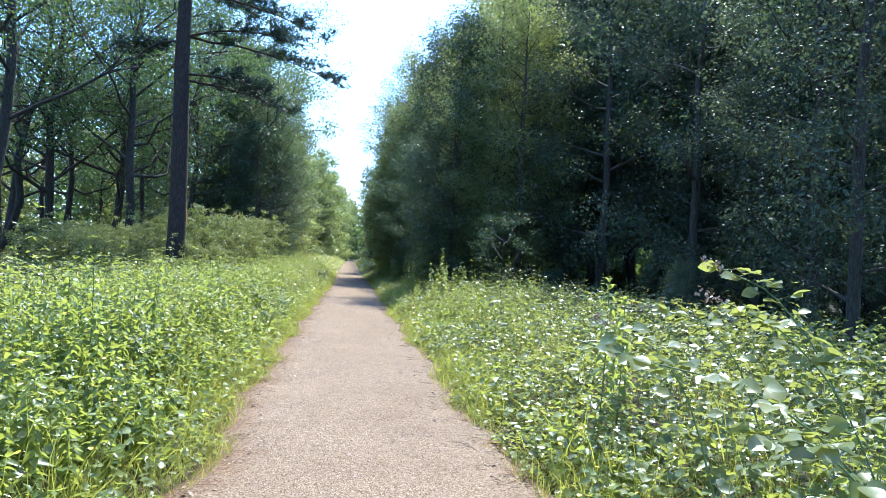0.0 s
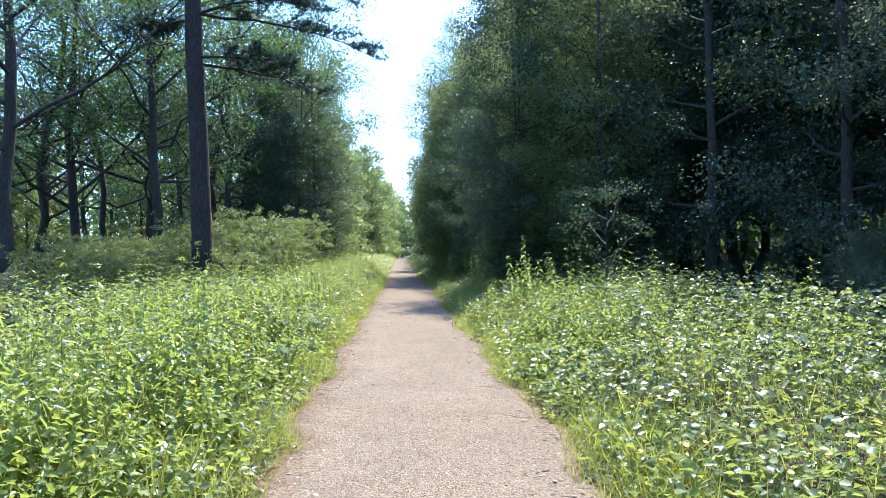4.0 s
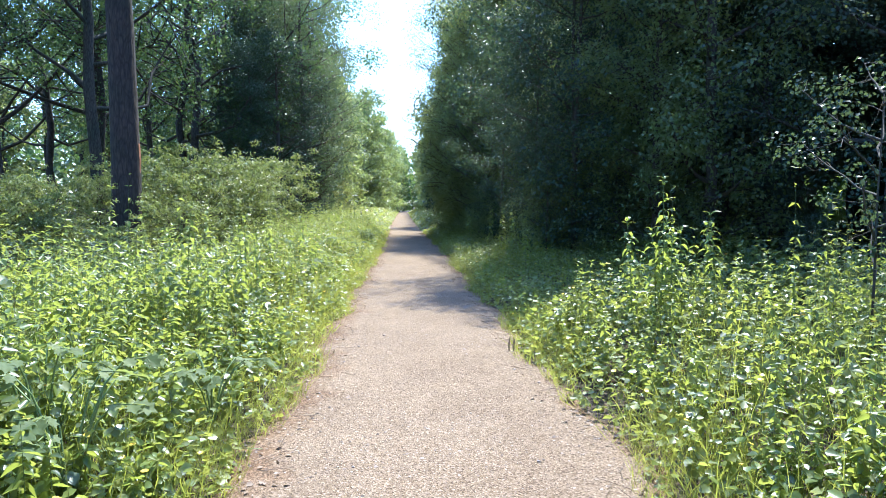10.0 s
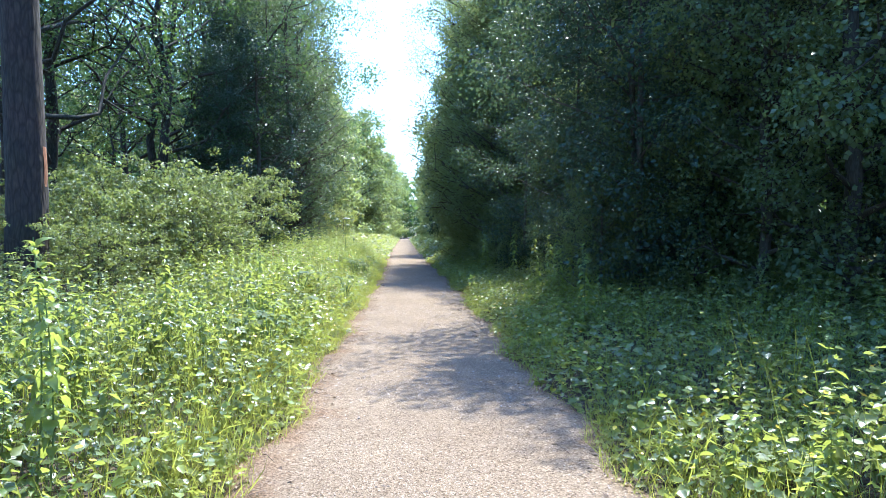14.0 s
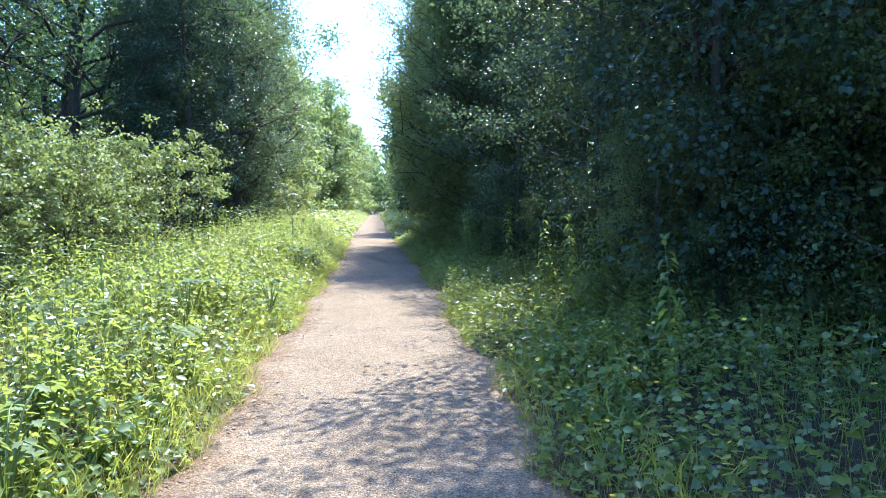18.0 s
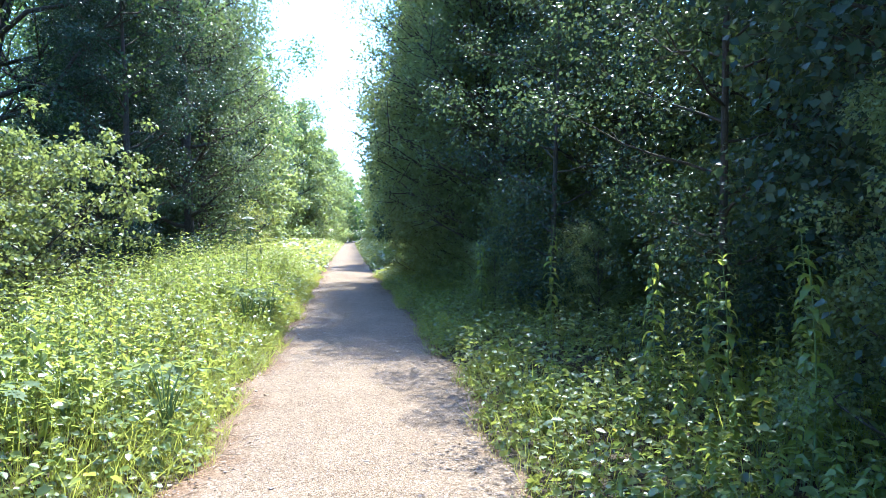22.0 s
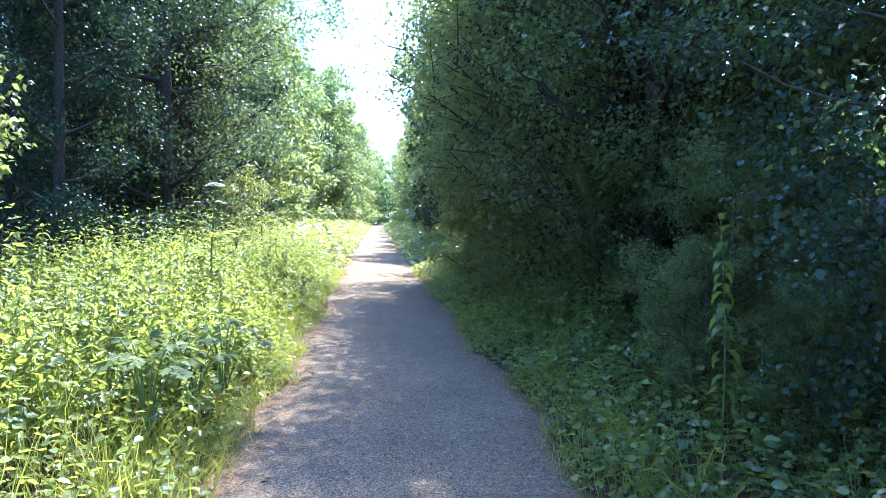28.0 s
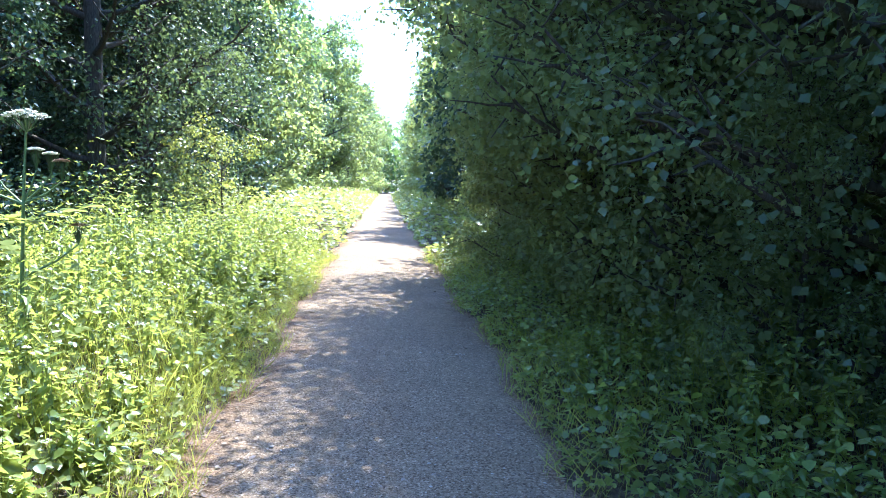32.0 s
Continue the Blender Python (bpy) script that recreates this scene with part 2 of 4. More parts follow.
WHITE = island_material("white_petal", 0.6, (0.0, (0.66, 0.65, 0.58)), (1.0, (0.84, 0.83, 0.77)))
RUST = island_material("rusty_seed", 0.85, (0.0, (0.16, 0.06, 0.035)), (1.0, (0.32, 0.14, 0.07)))
BUDS = island_material("dry_flower_head", 0.8, (0.0, (0.3, 0.2, 0.13)), (1.0, (0.5, 0.38, 0.27)))


# ---- mesh helpers ----
def mesh_of(name, verts, tris, material):
    me = bpy.data.meshes.new(name)
    verts, tris = np.asarray(verts, np.float32), np.asarray(tris, np.int32)
    me.vertices.add(len(verts))
    me.vertices.foreach_set("co", verts.ravel())
    me.loops.add(tris.size)
    me.loops.foreach_set("vertex_index", tris.ravel())
    me.polygons.add(len(tris))
    me.polygons.foreach_set("loop_start", np.arange(0, tris.size, 3, dtype=np.int32))
    me.update(calc_edges=True)
    me.materials.append(material)
    return me


def smooth(me):
    me.polygons.foreach_set("use_smooth", np.ones(len(me.polygons), bool))
    return me


def joined(pieces):
    verts, tris, at = [], [], 0
    for v, f in pieces:
        verts.append(v)
        tris.append(np.asarray(f) + at)
        at += len(v)
    return np.concatenate(verts), np.concatenate(tris)


def part(name, me, parent, label=""):
    ob = new(name, me)
    ob.parent = parent
    return tagged(ob, label)


def unit(v):
    return v / np.maximum(np.linalg.norm(v, axis=-1, keepdims=True), 1e-9)


def scatter(shape, pos, along, up, size, wide=1.0):
    """Copies of a small shape (y along, z its upper side) at many places."""
    sv, sf = shape
    along = unit(along)
    side = unit(np.cross(along, up))
    top = np.cross(side, along)
    size = np.broadcast_to(size, (len(pos),))[:, None, None]
    wide = np.broadcast_to(wide, (len(pos),))[:, None, None]
    v = pos[:, None] + size * (sv[None, :, :1] * wide * side[:, None] + sv[None, :, 1:2] * along[:, None] + sv[None, :, 2:] * top[:, None])
    f = sf[None] + (np.arange(len(pos)) * len(sv))[:, None, None]
    return v.reshape(-1, 3), f.reshape(-1, 3)


def shape(verts, tris):
    return np.array(verts, float), np.array(tris, int)


LEAF_SMALL = shape([(0, 0, 0), (-0.38, 0.45, 0.08), (0, 1, -0.1), (0.38, 0.45, 0.08)], [(0, 3, 2), (0, 2, 1)])
LEAF_ROUND = shape([(0, 0, 0), (-0.34, 0.28, 0.06), (-0.3, 0.66, 0.04), (0, 1, -0.1), (0.3, 0.66, 0.04), (0.34, 0.28, 0.06)], [(0, 5, 4), (0, 4, 3), (0, 3, 2), (0, 2, 1)])
LEAF_NARROW = shape([(0, 0, 0), (-0.22, 0.34, 0.07), (0, 1, -0.22), (0.22, 0.34, 0.07)], [(0, 3, 2), (0, 2, 1)])
LEAF_TOOTHED = shape([(0, 0, 0), (-0.26, 0.2, 0.05), (-0.2, 0.55, 0.03), (0, 1, -0.2), (0.2, 0.55, 0.03), (0.26, 0.2, 0.05)], [(0, 5, 4), (0, 4, 3), (0, 3, 2), (0, 2, 1)])
LEAF_DIVIDED = shape(
    [(0, 0, 0), (-0.3, 0.08, 0.05), (-0.2, 0.24, 0.04), (-0.5, 0.36, 0.03), (-0.26, 0.52, 0.02), (-0.4, 0.72, -0.02), (-0.14, 0.78, -0.03), (0, 1, -0.12), (0.14, 0.78, -0.03), (0.4, 0.72, -0.02), (0.26, 0.52, 0.02), (0.5, 0.36, 0.03), (0.2, 0.24, 0.04), (0.3, 0.08, 0.05)],
    [(0, 2, 1), (0, 4, 2), (2, 4, 3), (0, 6, 4), (4, 6, 5), (0, 7, 6), (0, 8, 7), (0, 10, 8), (8, 10, 9), (0, 12, 10), (10, 12, 11), (0, 13, 12)],
)
LEAF_LOBED = shape([(0, 0, 0), (-0.48, 0.26, 0.08), (-0.2, 0.42, 0.03), (-0.36, 0.74, 0.02), (0, 1, -0.14), (0.36, 0.74, 0.02), (0.2, 0.42, 0.03), (0.48, 0.26, 0.08)], [(0, 7, 6), (0, 6, 5), (0, 5, 4), (0, 4, 3), (0, 3, 2), (0, 2, 1)])
LEAF_FINE = shape(
    [(0, 0, 0), (0, 0.48, -0.03), (0, 1, -0.14), (-0.26, 0.1, 0.04), (-0.39, 0.32, 0.07), (-0.36, 0.58, 0.05), (-0.2, 0.84, -0.03), (0.26, 0.1, 0.04), (0.39, 0.32, 0.07), (0.36, 0.58, 0.05), (0.2, 0.84, -0.03)],
    [(0, 1, 3), (3, 1, 4), (4, 1, 5), (5, 1, 6), (6, 1, 2), (0, 7, 1), (7, 8, 1), (8, 9, 1), (9, 10, 1), (10, 2, 1)],
)
LEAF_ARCH = shape(
    [(0, 0, 0), (0, 0.3, 0.1), (0, 0.62, 0.04), (0, 0.97, -0.32), (-0.2, 0.1, 0.06), (-0.26, 0.3, 0.13), (-0.17, 0.45, 0.11), (-0.19, 0.6, 0.05), (-0.09, 0.8, -0.1), (0.2, 0.1, 0.06), (0.26, 0.3, 0.13), (0.17, 0.45, 0.11), (0.19, 0.6, 0.05), (0.09, 0.8, -0.1)],
    [(0, 1, 4), (4, 1, 5), (5, 1, 6), (6, 1, 2), (6, 2, 7), (7, 2, 8), (8, 2, 3), (0, 9, 1), (9, 10, 1), (10, 11, 1), (11, 2, 1), (11, 12, 2), (12, 13, 2), (13, 3, 2)],
)
BLADE = shape([(-0.012, 0, 0), (0.012, 0, 0), (-0.011, 0.55, 0.06), (0.011, 0.55, 0.06), (0, 1, -0.14)], [(0, 1, 3), (0, 3, 2), (2, 3, 4)])
STALK = shape([(-0.5, 0, -0.3), (0.5, 0, -0.3), (0, 0, 0.6), (-0.25, 1, -0.15), (0.25, 1, -0.15), (0, 1, 0.3)], [(0, 1, 4), (0, 4, 3), (1, 2, 5), (1, 5, 4), (2, 0, 3), (2, 3, 5)])
PETAL = shape([(0, 0, 0), (-0.5, 0.1, 0.18), (-0.3, 0.55, 0.2), (0.3, 0.55, 0.2), (0.5, 0.1, 0.18), (0.3, -0.45, 0.2), (-0.3, -0.45, 0.2)], [(0, 2, 1), (0, 3, 2), (0, 4, 3), (0, 5, 4), (0, 6, 5), (0, 1, 6)])
STONE = shape([(0.5, 0, 0), (0, 0.55, 0), (-0.5, 0.05, 0), (0.05, -0.45, 0), (0.05, 0.03, 0.3)], [(0, 1, 4), (1, 2, 4), (2, 3, 4), (3, 0, 4)])


def stalks(foot, tip, thick):
    """Straight three-sided stalks from foot to tip, thick at the foot."""
    way = tip - foot
    length = np.linalg.norm(way, axis=1)
    sv, sf = STALK
    along = unit(way)
    ref = np.where(np.abs(along[:, 2:]) > 0.9, [[1.0, 0, 0]], [[0, 0, 1.0]])
    side = unit(np.cross(along, ref))
    top = np.cross(side, along)
    thick = np.broadcast_to(thick, (len(foot),))[:, None, None]
    v = foot[:, None] + thick * (sv[None, :, :1] * side[:, None] + sv[None, :, 2:] * top[:, None]) + sv[None, :, 1:2] * way[:, None]
    f = sf[None] + (np.arange(len(foot)) * 6)[:, None, None]
    return v.reshape(-1, 3), f.reshape(-1, 3)


def tube(points, radii, sides=6, knots=0.0, rnd=None):
    points, radii = np.asarray(points, float), np.asarray(radii, float)
    way = unit(np.gradient(points, axis=0))
    ref = np.array([1.0, 0, 0]) if abs(way[0][2]) > 0.8 else np.array([0, 0, 1.0])
    side = unit(np.cross(way, ref))
    top = np.cross(way, side)
    turn = np.arange(sides) / sides * 2 * np.pi
    ring = radii[:, None] * (1 + (rnd.normal(0, knots, (len(points), sides)) if rnd is not None else 0))
    v = points[:, None] + ring[..., None] * (np.cos(turn)[None, :, None] * side[:, None] + np.sin(turn)[None, :, None] * top[:, None])
    f = []
    for i in range(len(points) - 1):
        for j in range(sides):
            a, b = i * sides + j, i * sides + (j + 1) % sides
            f += [(a, b, b + sides), (a, b + sides, a + sides)]
    return v.reshape(-1, 3), np.array(f)


# ---- the path and the ground ----
def middle(y):
    """The x of the path's middle line."""
    return np.interp(y, [-10, 5, 14, 25, 29, 35, 44, 70, 110, 150], [1.12, 0.95, 0.82, 0.75, 0.77, 0.71, 0.55, 0.2, -0.1, -0.35])


def edges(y):
    """The x of the path's left and right edge, with the ragged line of the turf."""
    y = np.asarray(y, float)
    rag = 0.06 * np.sin(y * 1.7) + 0.045 * np.sin(y * 4.3 + 1) + 0.025 * np.sin(y * 9.1 + 2)
    rag2 = 0.06 * np.sin(y * 1.3 + 2) + 0.045 * np.sin(y * 3.7) + 0.03 * np.sin(y * 8.3 + 0.7)
    half = np.interp(y, [0, 12, 25, 50], [1.05, 1.05, 1.0, 0.98])
    return middle(y) - half + rag, middle(y) + half + rag2


rng = np.random.default_rng(11)


def flat_grid(name, xs, ys, height, material):
    gx, gy = np.meshgrid(xs, ys)
    v = np.stack([gx, gy, height(gx, gy)], -1).reshape(-1, 3)
    w = len(xs)
    a = (np.arange(len(ys) - 1)[:, None] * w + np.arange(w - 1)[None]).ravel()
    f = np.concatenate([np.stack([a, a + 1, a + w + 1], 1), np.stack([a, a + w + 1, a + w], 1)])
    return smooth(mesh_of(name, v, f, material))


def swell(x, y):
    return 0.0 * x - 0.03 + 0.025 * np.sin(x * 1.1 + 0.7 * y) * np.exp(-((x / 60) ** 2))


far = np.array([-900, -500, -250, -120, -80])
xs = np.concatenate([far, np.linspace(-55, 55, 121), -far[::-1]])
ys = np.concatenate([far, np.linspace(-40, 160, 161), [220, 350, 600, 900]])
tagged(new("ground", flat_grid("ground", xs, ys, swell, SOIL)), "dark crumbly woodland soil with leaf litter", "ground", kind="structure")


def path_mesh():
    ys = np.concatenate([np.arange(-12, 50, 0.12), np.arange(50, 150, 0.5)])
    left, right = edges(ys)
    across = np.array([-0.06, 0.0, 0.08, 0.2, 0.35, 0.5, 0.65, 0.8, 0.92, 1.0, 1.06])
    rise = np.array([-0.05, 0.004, 0.012, 0.016, 0.02, 0.022, 0.02, 0.016, 0.012, 0.004, -0.05])
    x = left[:, None] + (right - left)[:, None] * across
    z = rise[None] + 0.004 * np.sin(ys * 2.1)[:, None] + rng.normal(0, 0.0025, x.shape)
    v = np.stack([x, np.broadcast_to(ys[:, None], x.shape), z], -1).reshape(-1, 3)
    w = len(across)
    a = (np.arange(len(ys) - 1)[:, None] * w + np.arange(w - 1)[None]).ravel()
    return v, np.concatenate([np.stack([a, a + 1, a + w + 1], 1), np.stack([a, a + w + 1, a + w], 1)])


path_sheet = smooth(mesh_of("path", *path_mesh(), PATH_MAT))
wear = path_sheet.attributes.new("wear", "FLOAT", "POINT")
wear.data.foreach_set("value", np.tile([0.0, 0.0, 0.25, 0.62, 1.0, 0.8, 0.9, 1.0, 0.6, 0.2, 0.0], len(path_sheet.vertices) // 11).astype(np.float32))
path = tagged(new("path", path_sheet), "sunlit pinkish-beige grit footpath", "path", kind="structure")


def stuff(name, pieces, material, label, category):
    return tagged(new(name, mesh_of(name, *joined(pieces), material)), label, category, kind="stuff")


def pebbles(count, y0, y1, low, high):
    y = rng.uniform(y0, y1, count)
    left, right = edges(y)
    x = left + (right - left) * rng.uniform(0, 1, count)
    pos = np.stack([x, y, np.full(count, 0.017) - 0.012 * np.abs(2 * (x - left) / (right - left) - 1) ** 3], 1)
    a = rng.uniform(0, 2 * np.pi, count)
    tilt = np.stack([rng.normal(0, 0.2, count), rng.normal(0, 0.2, count), np.ones(count)], 1)
    return scatter(STONE, pos, np.stack([np.cos(a), np.sin(a), 0 * a], 1), tilt, rng.uniform(low, high, count) * rng.uniform(0.6, 1.2, count), rng.uniform(0.6, 1, count))


stuff("gravel", [pebbles(26000, 2, 42, 0.008, 0.02), pebbles(1500, 2, 42, 0.02, 0.036)], PEBBLE, "loose small pinkish and grey stones on the path", "gravel")


def beside(count, y0, y1, side, near, away, power=1.0):
    """Places beside the path: y, distance from its edge, x."""
    y = rng.uniform(y0, y1, count)
    if y0 < 0:
        y = np.where(y < y0 + 3, y + 3 * rng.uniform(0, 1, count) ** 2, y)
    reach = (away - near) * (1 + (0.18 * np.sin(y * 0.9 + side) + 0.1 * np.sin(y * 2.3)) * (away > 1.5))
    d = near + reach * rng.uniform(0, 1, count) ** power
    left, right = edges(y)
    return y, d, (left - d if side < 0 else right + d)


def litter(count):
    out = []
    for side in (-1, 1):
        y, d, x = beside(count, 2, 46, side, -0.34, 0.12, 0.8)
        a = rng.uniform(0, 6.28, count)
        pos = np.stack([x, y, np.full(count, 0.016)], 1)
        tilt = np.stack([rng.normal(0, 0.3, count), rng.normal(0, 0.3, count), np.ones(count)], 1)
        out.append(scatter(LEAF_SMALL, pos, np.stack([np.cos(a), np.sin(a), 0.1 + 0 * a], 1), tilt, rng.uniform(0.012, 0.045, count), rng.uniform(0.4, 1.1, count)))
        k = count // 4
        y, d, x = beside(k, 2, 46, side, -0.25, 0.1)
        a = rng.uniform(0, 6.28, k)
        foot = np.stack([x, y, np.full(k, 0.02)], 1)
        out.append(stalks(foot, foot + np.stack([np.cos(a), np.sin(a), 0.05 + 0 * a], 1) * rng.uniform(0.05, 0.22, (k, 1)), 0.004))
    return out


stuff("leaf_litter", litter(2800), LITTER, "dry brown leaves and twigs along the path edges", "litter")


# ---- verge plants ----
def canopy(side, d, y):
    """Height of the herbs at distance d from the path's edge."""
    if side < 0:
        h = np.interp(d, [0, 0.25, 0.6, 1.0, 2.0, 4.0, 7.0], [0.1, 0.26, 0.72, 1.05, 1.2, 1.1, 0.9])
        h = h * np.interp(y, [0, 9, 16, 22, 30, 36, 45], [0.88, 0.9, 0.92, 0.82, 0.82, 1.0, 1.0])
    else:
        h = np.interp(d, [0, 0.25, 0.7, 1.3, 2.5, 4.0], [0.08, 0.25, 0.55, 0.85, 1.1, 1.1])
        h = h * np.interp(y, [0, 8, 12, 20, 26, 40], [1.0, 0.95, 1.05, 0.8, 0.85, 1.0])
        stand = np.interp(d, [0, 0.25, 0.5, 1.0, 3.0], [0.08, 0.36, 0.7, 1.08, 1.2])
        h = np.maximum(h, stand * np.interp(y, [12.0, 13.5, 17.0, 18.5], [0, 1, 1, 0]))
    return h * (0.86 + 0.16 * np.sin(y * 1.9 + d * 2.3) + 0.1 * np.sin(y * 4.7 - d * 3.1))


def spray(n, droop, lift=0.0):
    a = rng.uniform(0, 2 * np.pi, n)
    return np.stack([np.cos(a), np.sin(a), rng.normal(droop, 0.25, n) + lift], 1)


def tilted(n, spread):
    return np.stack([rng.normal(0, spread, n), rng.normal(0, spread, n), np.ones(n)], 1)


def nettles(x, y, height, levels, leaf, shape_of=LEAF_NARROW):
    """Upright stems with crossed pairs of toothed, hanging leaves."""
    n = len(x)
    foot = np.stack([x, y, np.zeros(n)], 1)
    lean = rng.normal(0, 0.07, (n, 2))
    tip = foot + np.concatenate([lean * height[:, None], height[:, None]], 1)
    leaves = []
    turn = rng.uniform(0, 6.28, n)
    for k in range(levels):
        u = 0.38 + 0.62 * (k + 0.5) / levels
        at = foot + (tip - foot) * u
        for s in (0, np.pi):
            a = turn + k * 1.57 + s + rng.normal(0, 0.25, n)
            way = np.stack([np.cos(a), np.sin(a), rng.normal(-0.4 if u < 0.88 else 0.45, 0.35, n)], 1)
            size = leaf * rng.uniform(0.7, 1.25, n) * (1.15 - 0.55 * max(0, u - 0.6) / 0.4)
            leaves.append(scatter(shape_of, at, way, tilted(n, 0.5), size, rng.uniform(0.8, 1.15, n)))
    return leaves, stalks(foot, foot + (tip - foot) * 0.9, 0.0036)


def brambles(x, y, top, leaf, shape_of=LEAF_SMALL):
    """Leaves of three leaflets near the top of a mound."""
    n = len(x)
    at = np.stack([x, y, top * (1 - 0.55 * rng.uniform(0, 1, n) ** 1.6)], 1)
    a = rng.uniform(0, 6.28, n)
    up = tilted(n, 0.6)
    out = []
    for s in (-1.25, 0, 1.25):
        way = np.stack([np.cos(a + s), np.sin(a + s), rng.normal(-0.25, 0.3, n)], 1)
        out.append(scatter(shape_of, at, way, up, leaf * rng.uniform(0.75, 1.25, n) * (1.15 if s == 0 else 0.9), 1.1))
    foot = np.stack([x + rng.normal(0, 0.12, n), y + rng.normal(0, 0.12, n), at[:, 2] * 0.3], 1)
    return out, stalks(foot[::2], at[::2], 0.004)


def blades(x, y, length, lean=0.35, wide=1.0):
    n = len(x)
    way = np.stack([rng.normal(0, lean, n), rng.normal(0, lean, n), np.ones(n)], 1)
    up = np.stack([rng.normal(0, 1, n), rng.normal(0, 1, n), np.full(n, 0.6)], 1)
    return scatter(BLADE, np.stack([x, y, np.zeros(n)], 1), way, up, length, wide)


def clumped(x, y, sx, sy, seed, keep):
    """A mask that leaves plants in drifts."""
    f = np.sin(x * sx + seed) * np.sin(y * sy + seed * 1.7) + 0.6 * np.sin(x * sx * 2.3 - y * sy * 1.9 + seed)
    return f + rng.normal(0, 0.45, len(x)) > keep


def verge(side):
    light = "sunlit" if side < 0 else "half-shaded"
    nettle_leaves, bramble_leaves, herb_leaves, stems, grass = [], [], [], [], []
    # nettles in drifts
    y, d, x = beside(13500 if side < 0 else 8200, -5, 48, side, 0.3, 4.0 if side < 0 else 3.6)
    ok = clumped(x, y, 0.9, 0.55, 1.0 if side < 0 else 2.2, np.interp(y, [0, 14, 20, 30, 35, 48], [-1.2, -0.7, 0.3, 0.3, -0.5, -0.5]) if side < 0 else np.interp(y, [0, 10, 13, 17, 20], [0.7, 0.6, -0.3, -0.3, 0.3]))
    x, y, d = x[ok], y[ok], d[ok]
    for near in (True, False):
        ok = (d < 1.3) == near
        tall = np.where(rng.uniform(0, 1, ok.sum()) < 0.13, 1.34, 1.0) * rng.uniform(0.45, 1.25, ok.sum())
        a, b = nettles(x[ok], y[ok], canopy(side, d[ok], y[ok]) * tall, 12 if near else 9, 0.073 if side < 0 else 0.06, LEAF_TOOTHED if near else LEAF_NARROW)
        nettle_leaves += a
        stems.append(b)
    # brambles in mounds
    y, d, x = beside(33000, -5, 48, side, 0.2, 4.2, 1.15)
    ok = rng.uniform(0, 1, len(y)) < (np.interp(y, [0, 12, 18, 30, 36], [0.45, 0.6, 1.0, 1.0, 0.6]) if side < 0 else 1.0)
    broad = 1.0 if side < 0 else np.interp(y, [0, 10, 14], [1.4, 1.3, 1.0])
    broad = (broad * np.ones(len(y)))[ok]
    x, y, d = x[ok], y[ok], d[ok]
    for near in (True, False):
        ok = (d < 1.4) == near
        a, b = brambles(x[ok], y[ok], canopy(side, d[ok], y[ok]) * rng.uniform(0.5, 0.95, ok.sum()), rng.uniform(0.03, 0.054, ok.sum()) * broad[ok], LEAF_ROUND if near else LEAF_SMALL)
        bramble_leaves += a
        stems.append(b)
    y, d, x = beside(13000, -6, 42, side, 3.6, 10.0 if side < 0 else 5.5, 1.3)
    a, b = brambles(x, y, rng.uniform(0.5, 1.0, len(x)), 0.062)
    bramble_leaves += a
    # low undergrowth in the wood
    if side > 0:
        y, d, x = beside(10000, -6, 40, side, 3.5, 18.0, 1.2)
    else:
        y, d, x = beside(8000, -6, 70, side, 8.0, 26.0)
    a, b = brambles(x, y, rng.uniform(0.15, 0.7, len(x)), 0.1)
    bramble_leaves += a
    # low cover over the soil
    n = 26000
    y, d, x = beside(n, -5, 44, side, 0.05, 3.8)
    nettle_leaves.append(scatter(LEAF_ROUND, np.stack([x, y, rng.uniform(0.03, 0.42, n)], 1), spray(n, -0.1), tilted(n, 0.5), rng.uniform(0.035, 0.07, n), rng.uniform(0.8, 1.3, n)))
    # low broad herbs towards the edge
    n = 19000
    y, d, x = beside(n, -5, 46, side, 0.02, 2.2, 1.6)
    z = canopy(side, d, y) * rng.uniform(0.25, 0.9, n)
    herb_leaves.append(scatter(LEAF_LOBED, np.stack([x, y, z], 1), spray(n, -0.05), tilted(n, 0.65), rng.uniform(0.03, 0.075, n), rng.uniform(0.7, 1.2, n)))
    # grass: a low fringe, taller tufts behind
    y, d, x = beside(30000, -5, 46, side, -0.07, 0.55, 1.3)
    ok = clumped(x, y, 2.0, 1.3, 0.4, -0.7) & (rng.uniform(0, 1, len(x)) < (1.0 if side < 0 else np.interp(y, [16, 20], [1.0, 0.5])))
    grass.append(blades(x[ok], y[ok], rng.uniform(0.1, 0.4, ok.sum()) * (0.55 + 1.5 * np.clip(d[ok], 0, 0.5)), 0.5, rng.uniform(0.5, 1.0, ok.sum())))
    y, d, x = beside(36000, -5, 46, side, 0.08, 2.6, 2.3)
    ok = clumped(x, y, 1.7, 1.1, 3.0, -0.25) & (rng.uniform(0, 1, len(x)) < (1.0 if side < 0 else 0.5))
    grass.append(blades(x[ok], y[ok], np.minimum(canopy(side, d[ok], y[ok]), 0.72) * rng.uniform(0.6, 1.3, ok.sum()), 0.25, rng.uniform(0.16, 0.4, ok.sum())))
    # the verge farther on
    n = 16000
    y, d, x = beside(n, 46, 145, side, 0.0, 3.0)
    z = np.clip(canopy(side, d, y), 0.1, 1.3) * rng.uniform(0.4, 1.05, n)
    herb_leaves.append(scatter(LEAF_SMALL, np.stack([x, y, z], 1), spray(n, 0.1), tilted(n, 0.5), rng.uniform(0.1, 0.2, n), 1.2))
    stuff("nettle_bed", nettle_leaves, NETTLE, f"dense {light} bed of waist-high green nettles", "nettles")
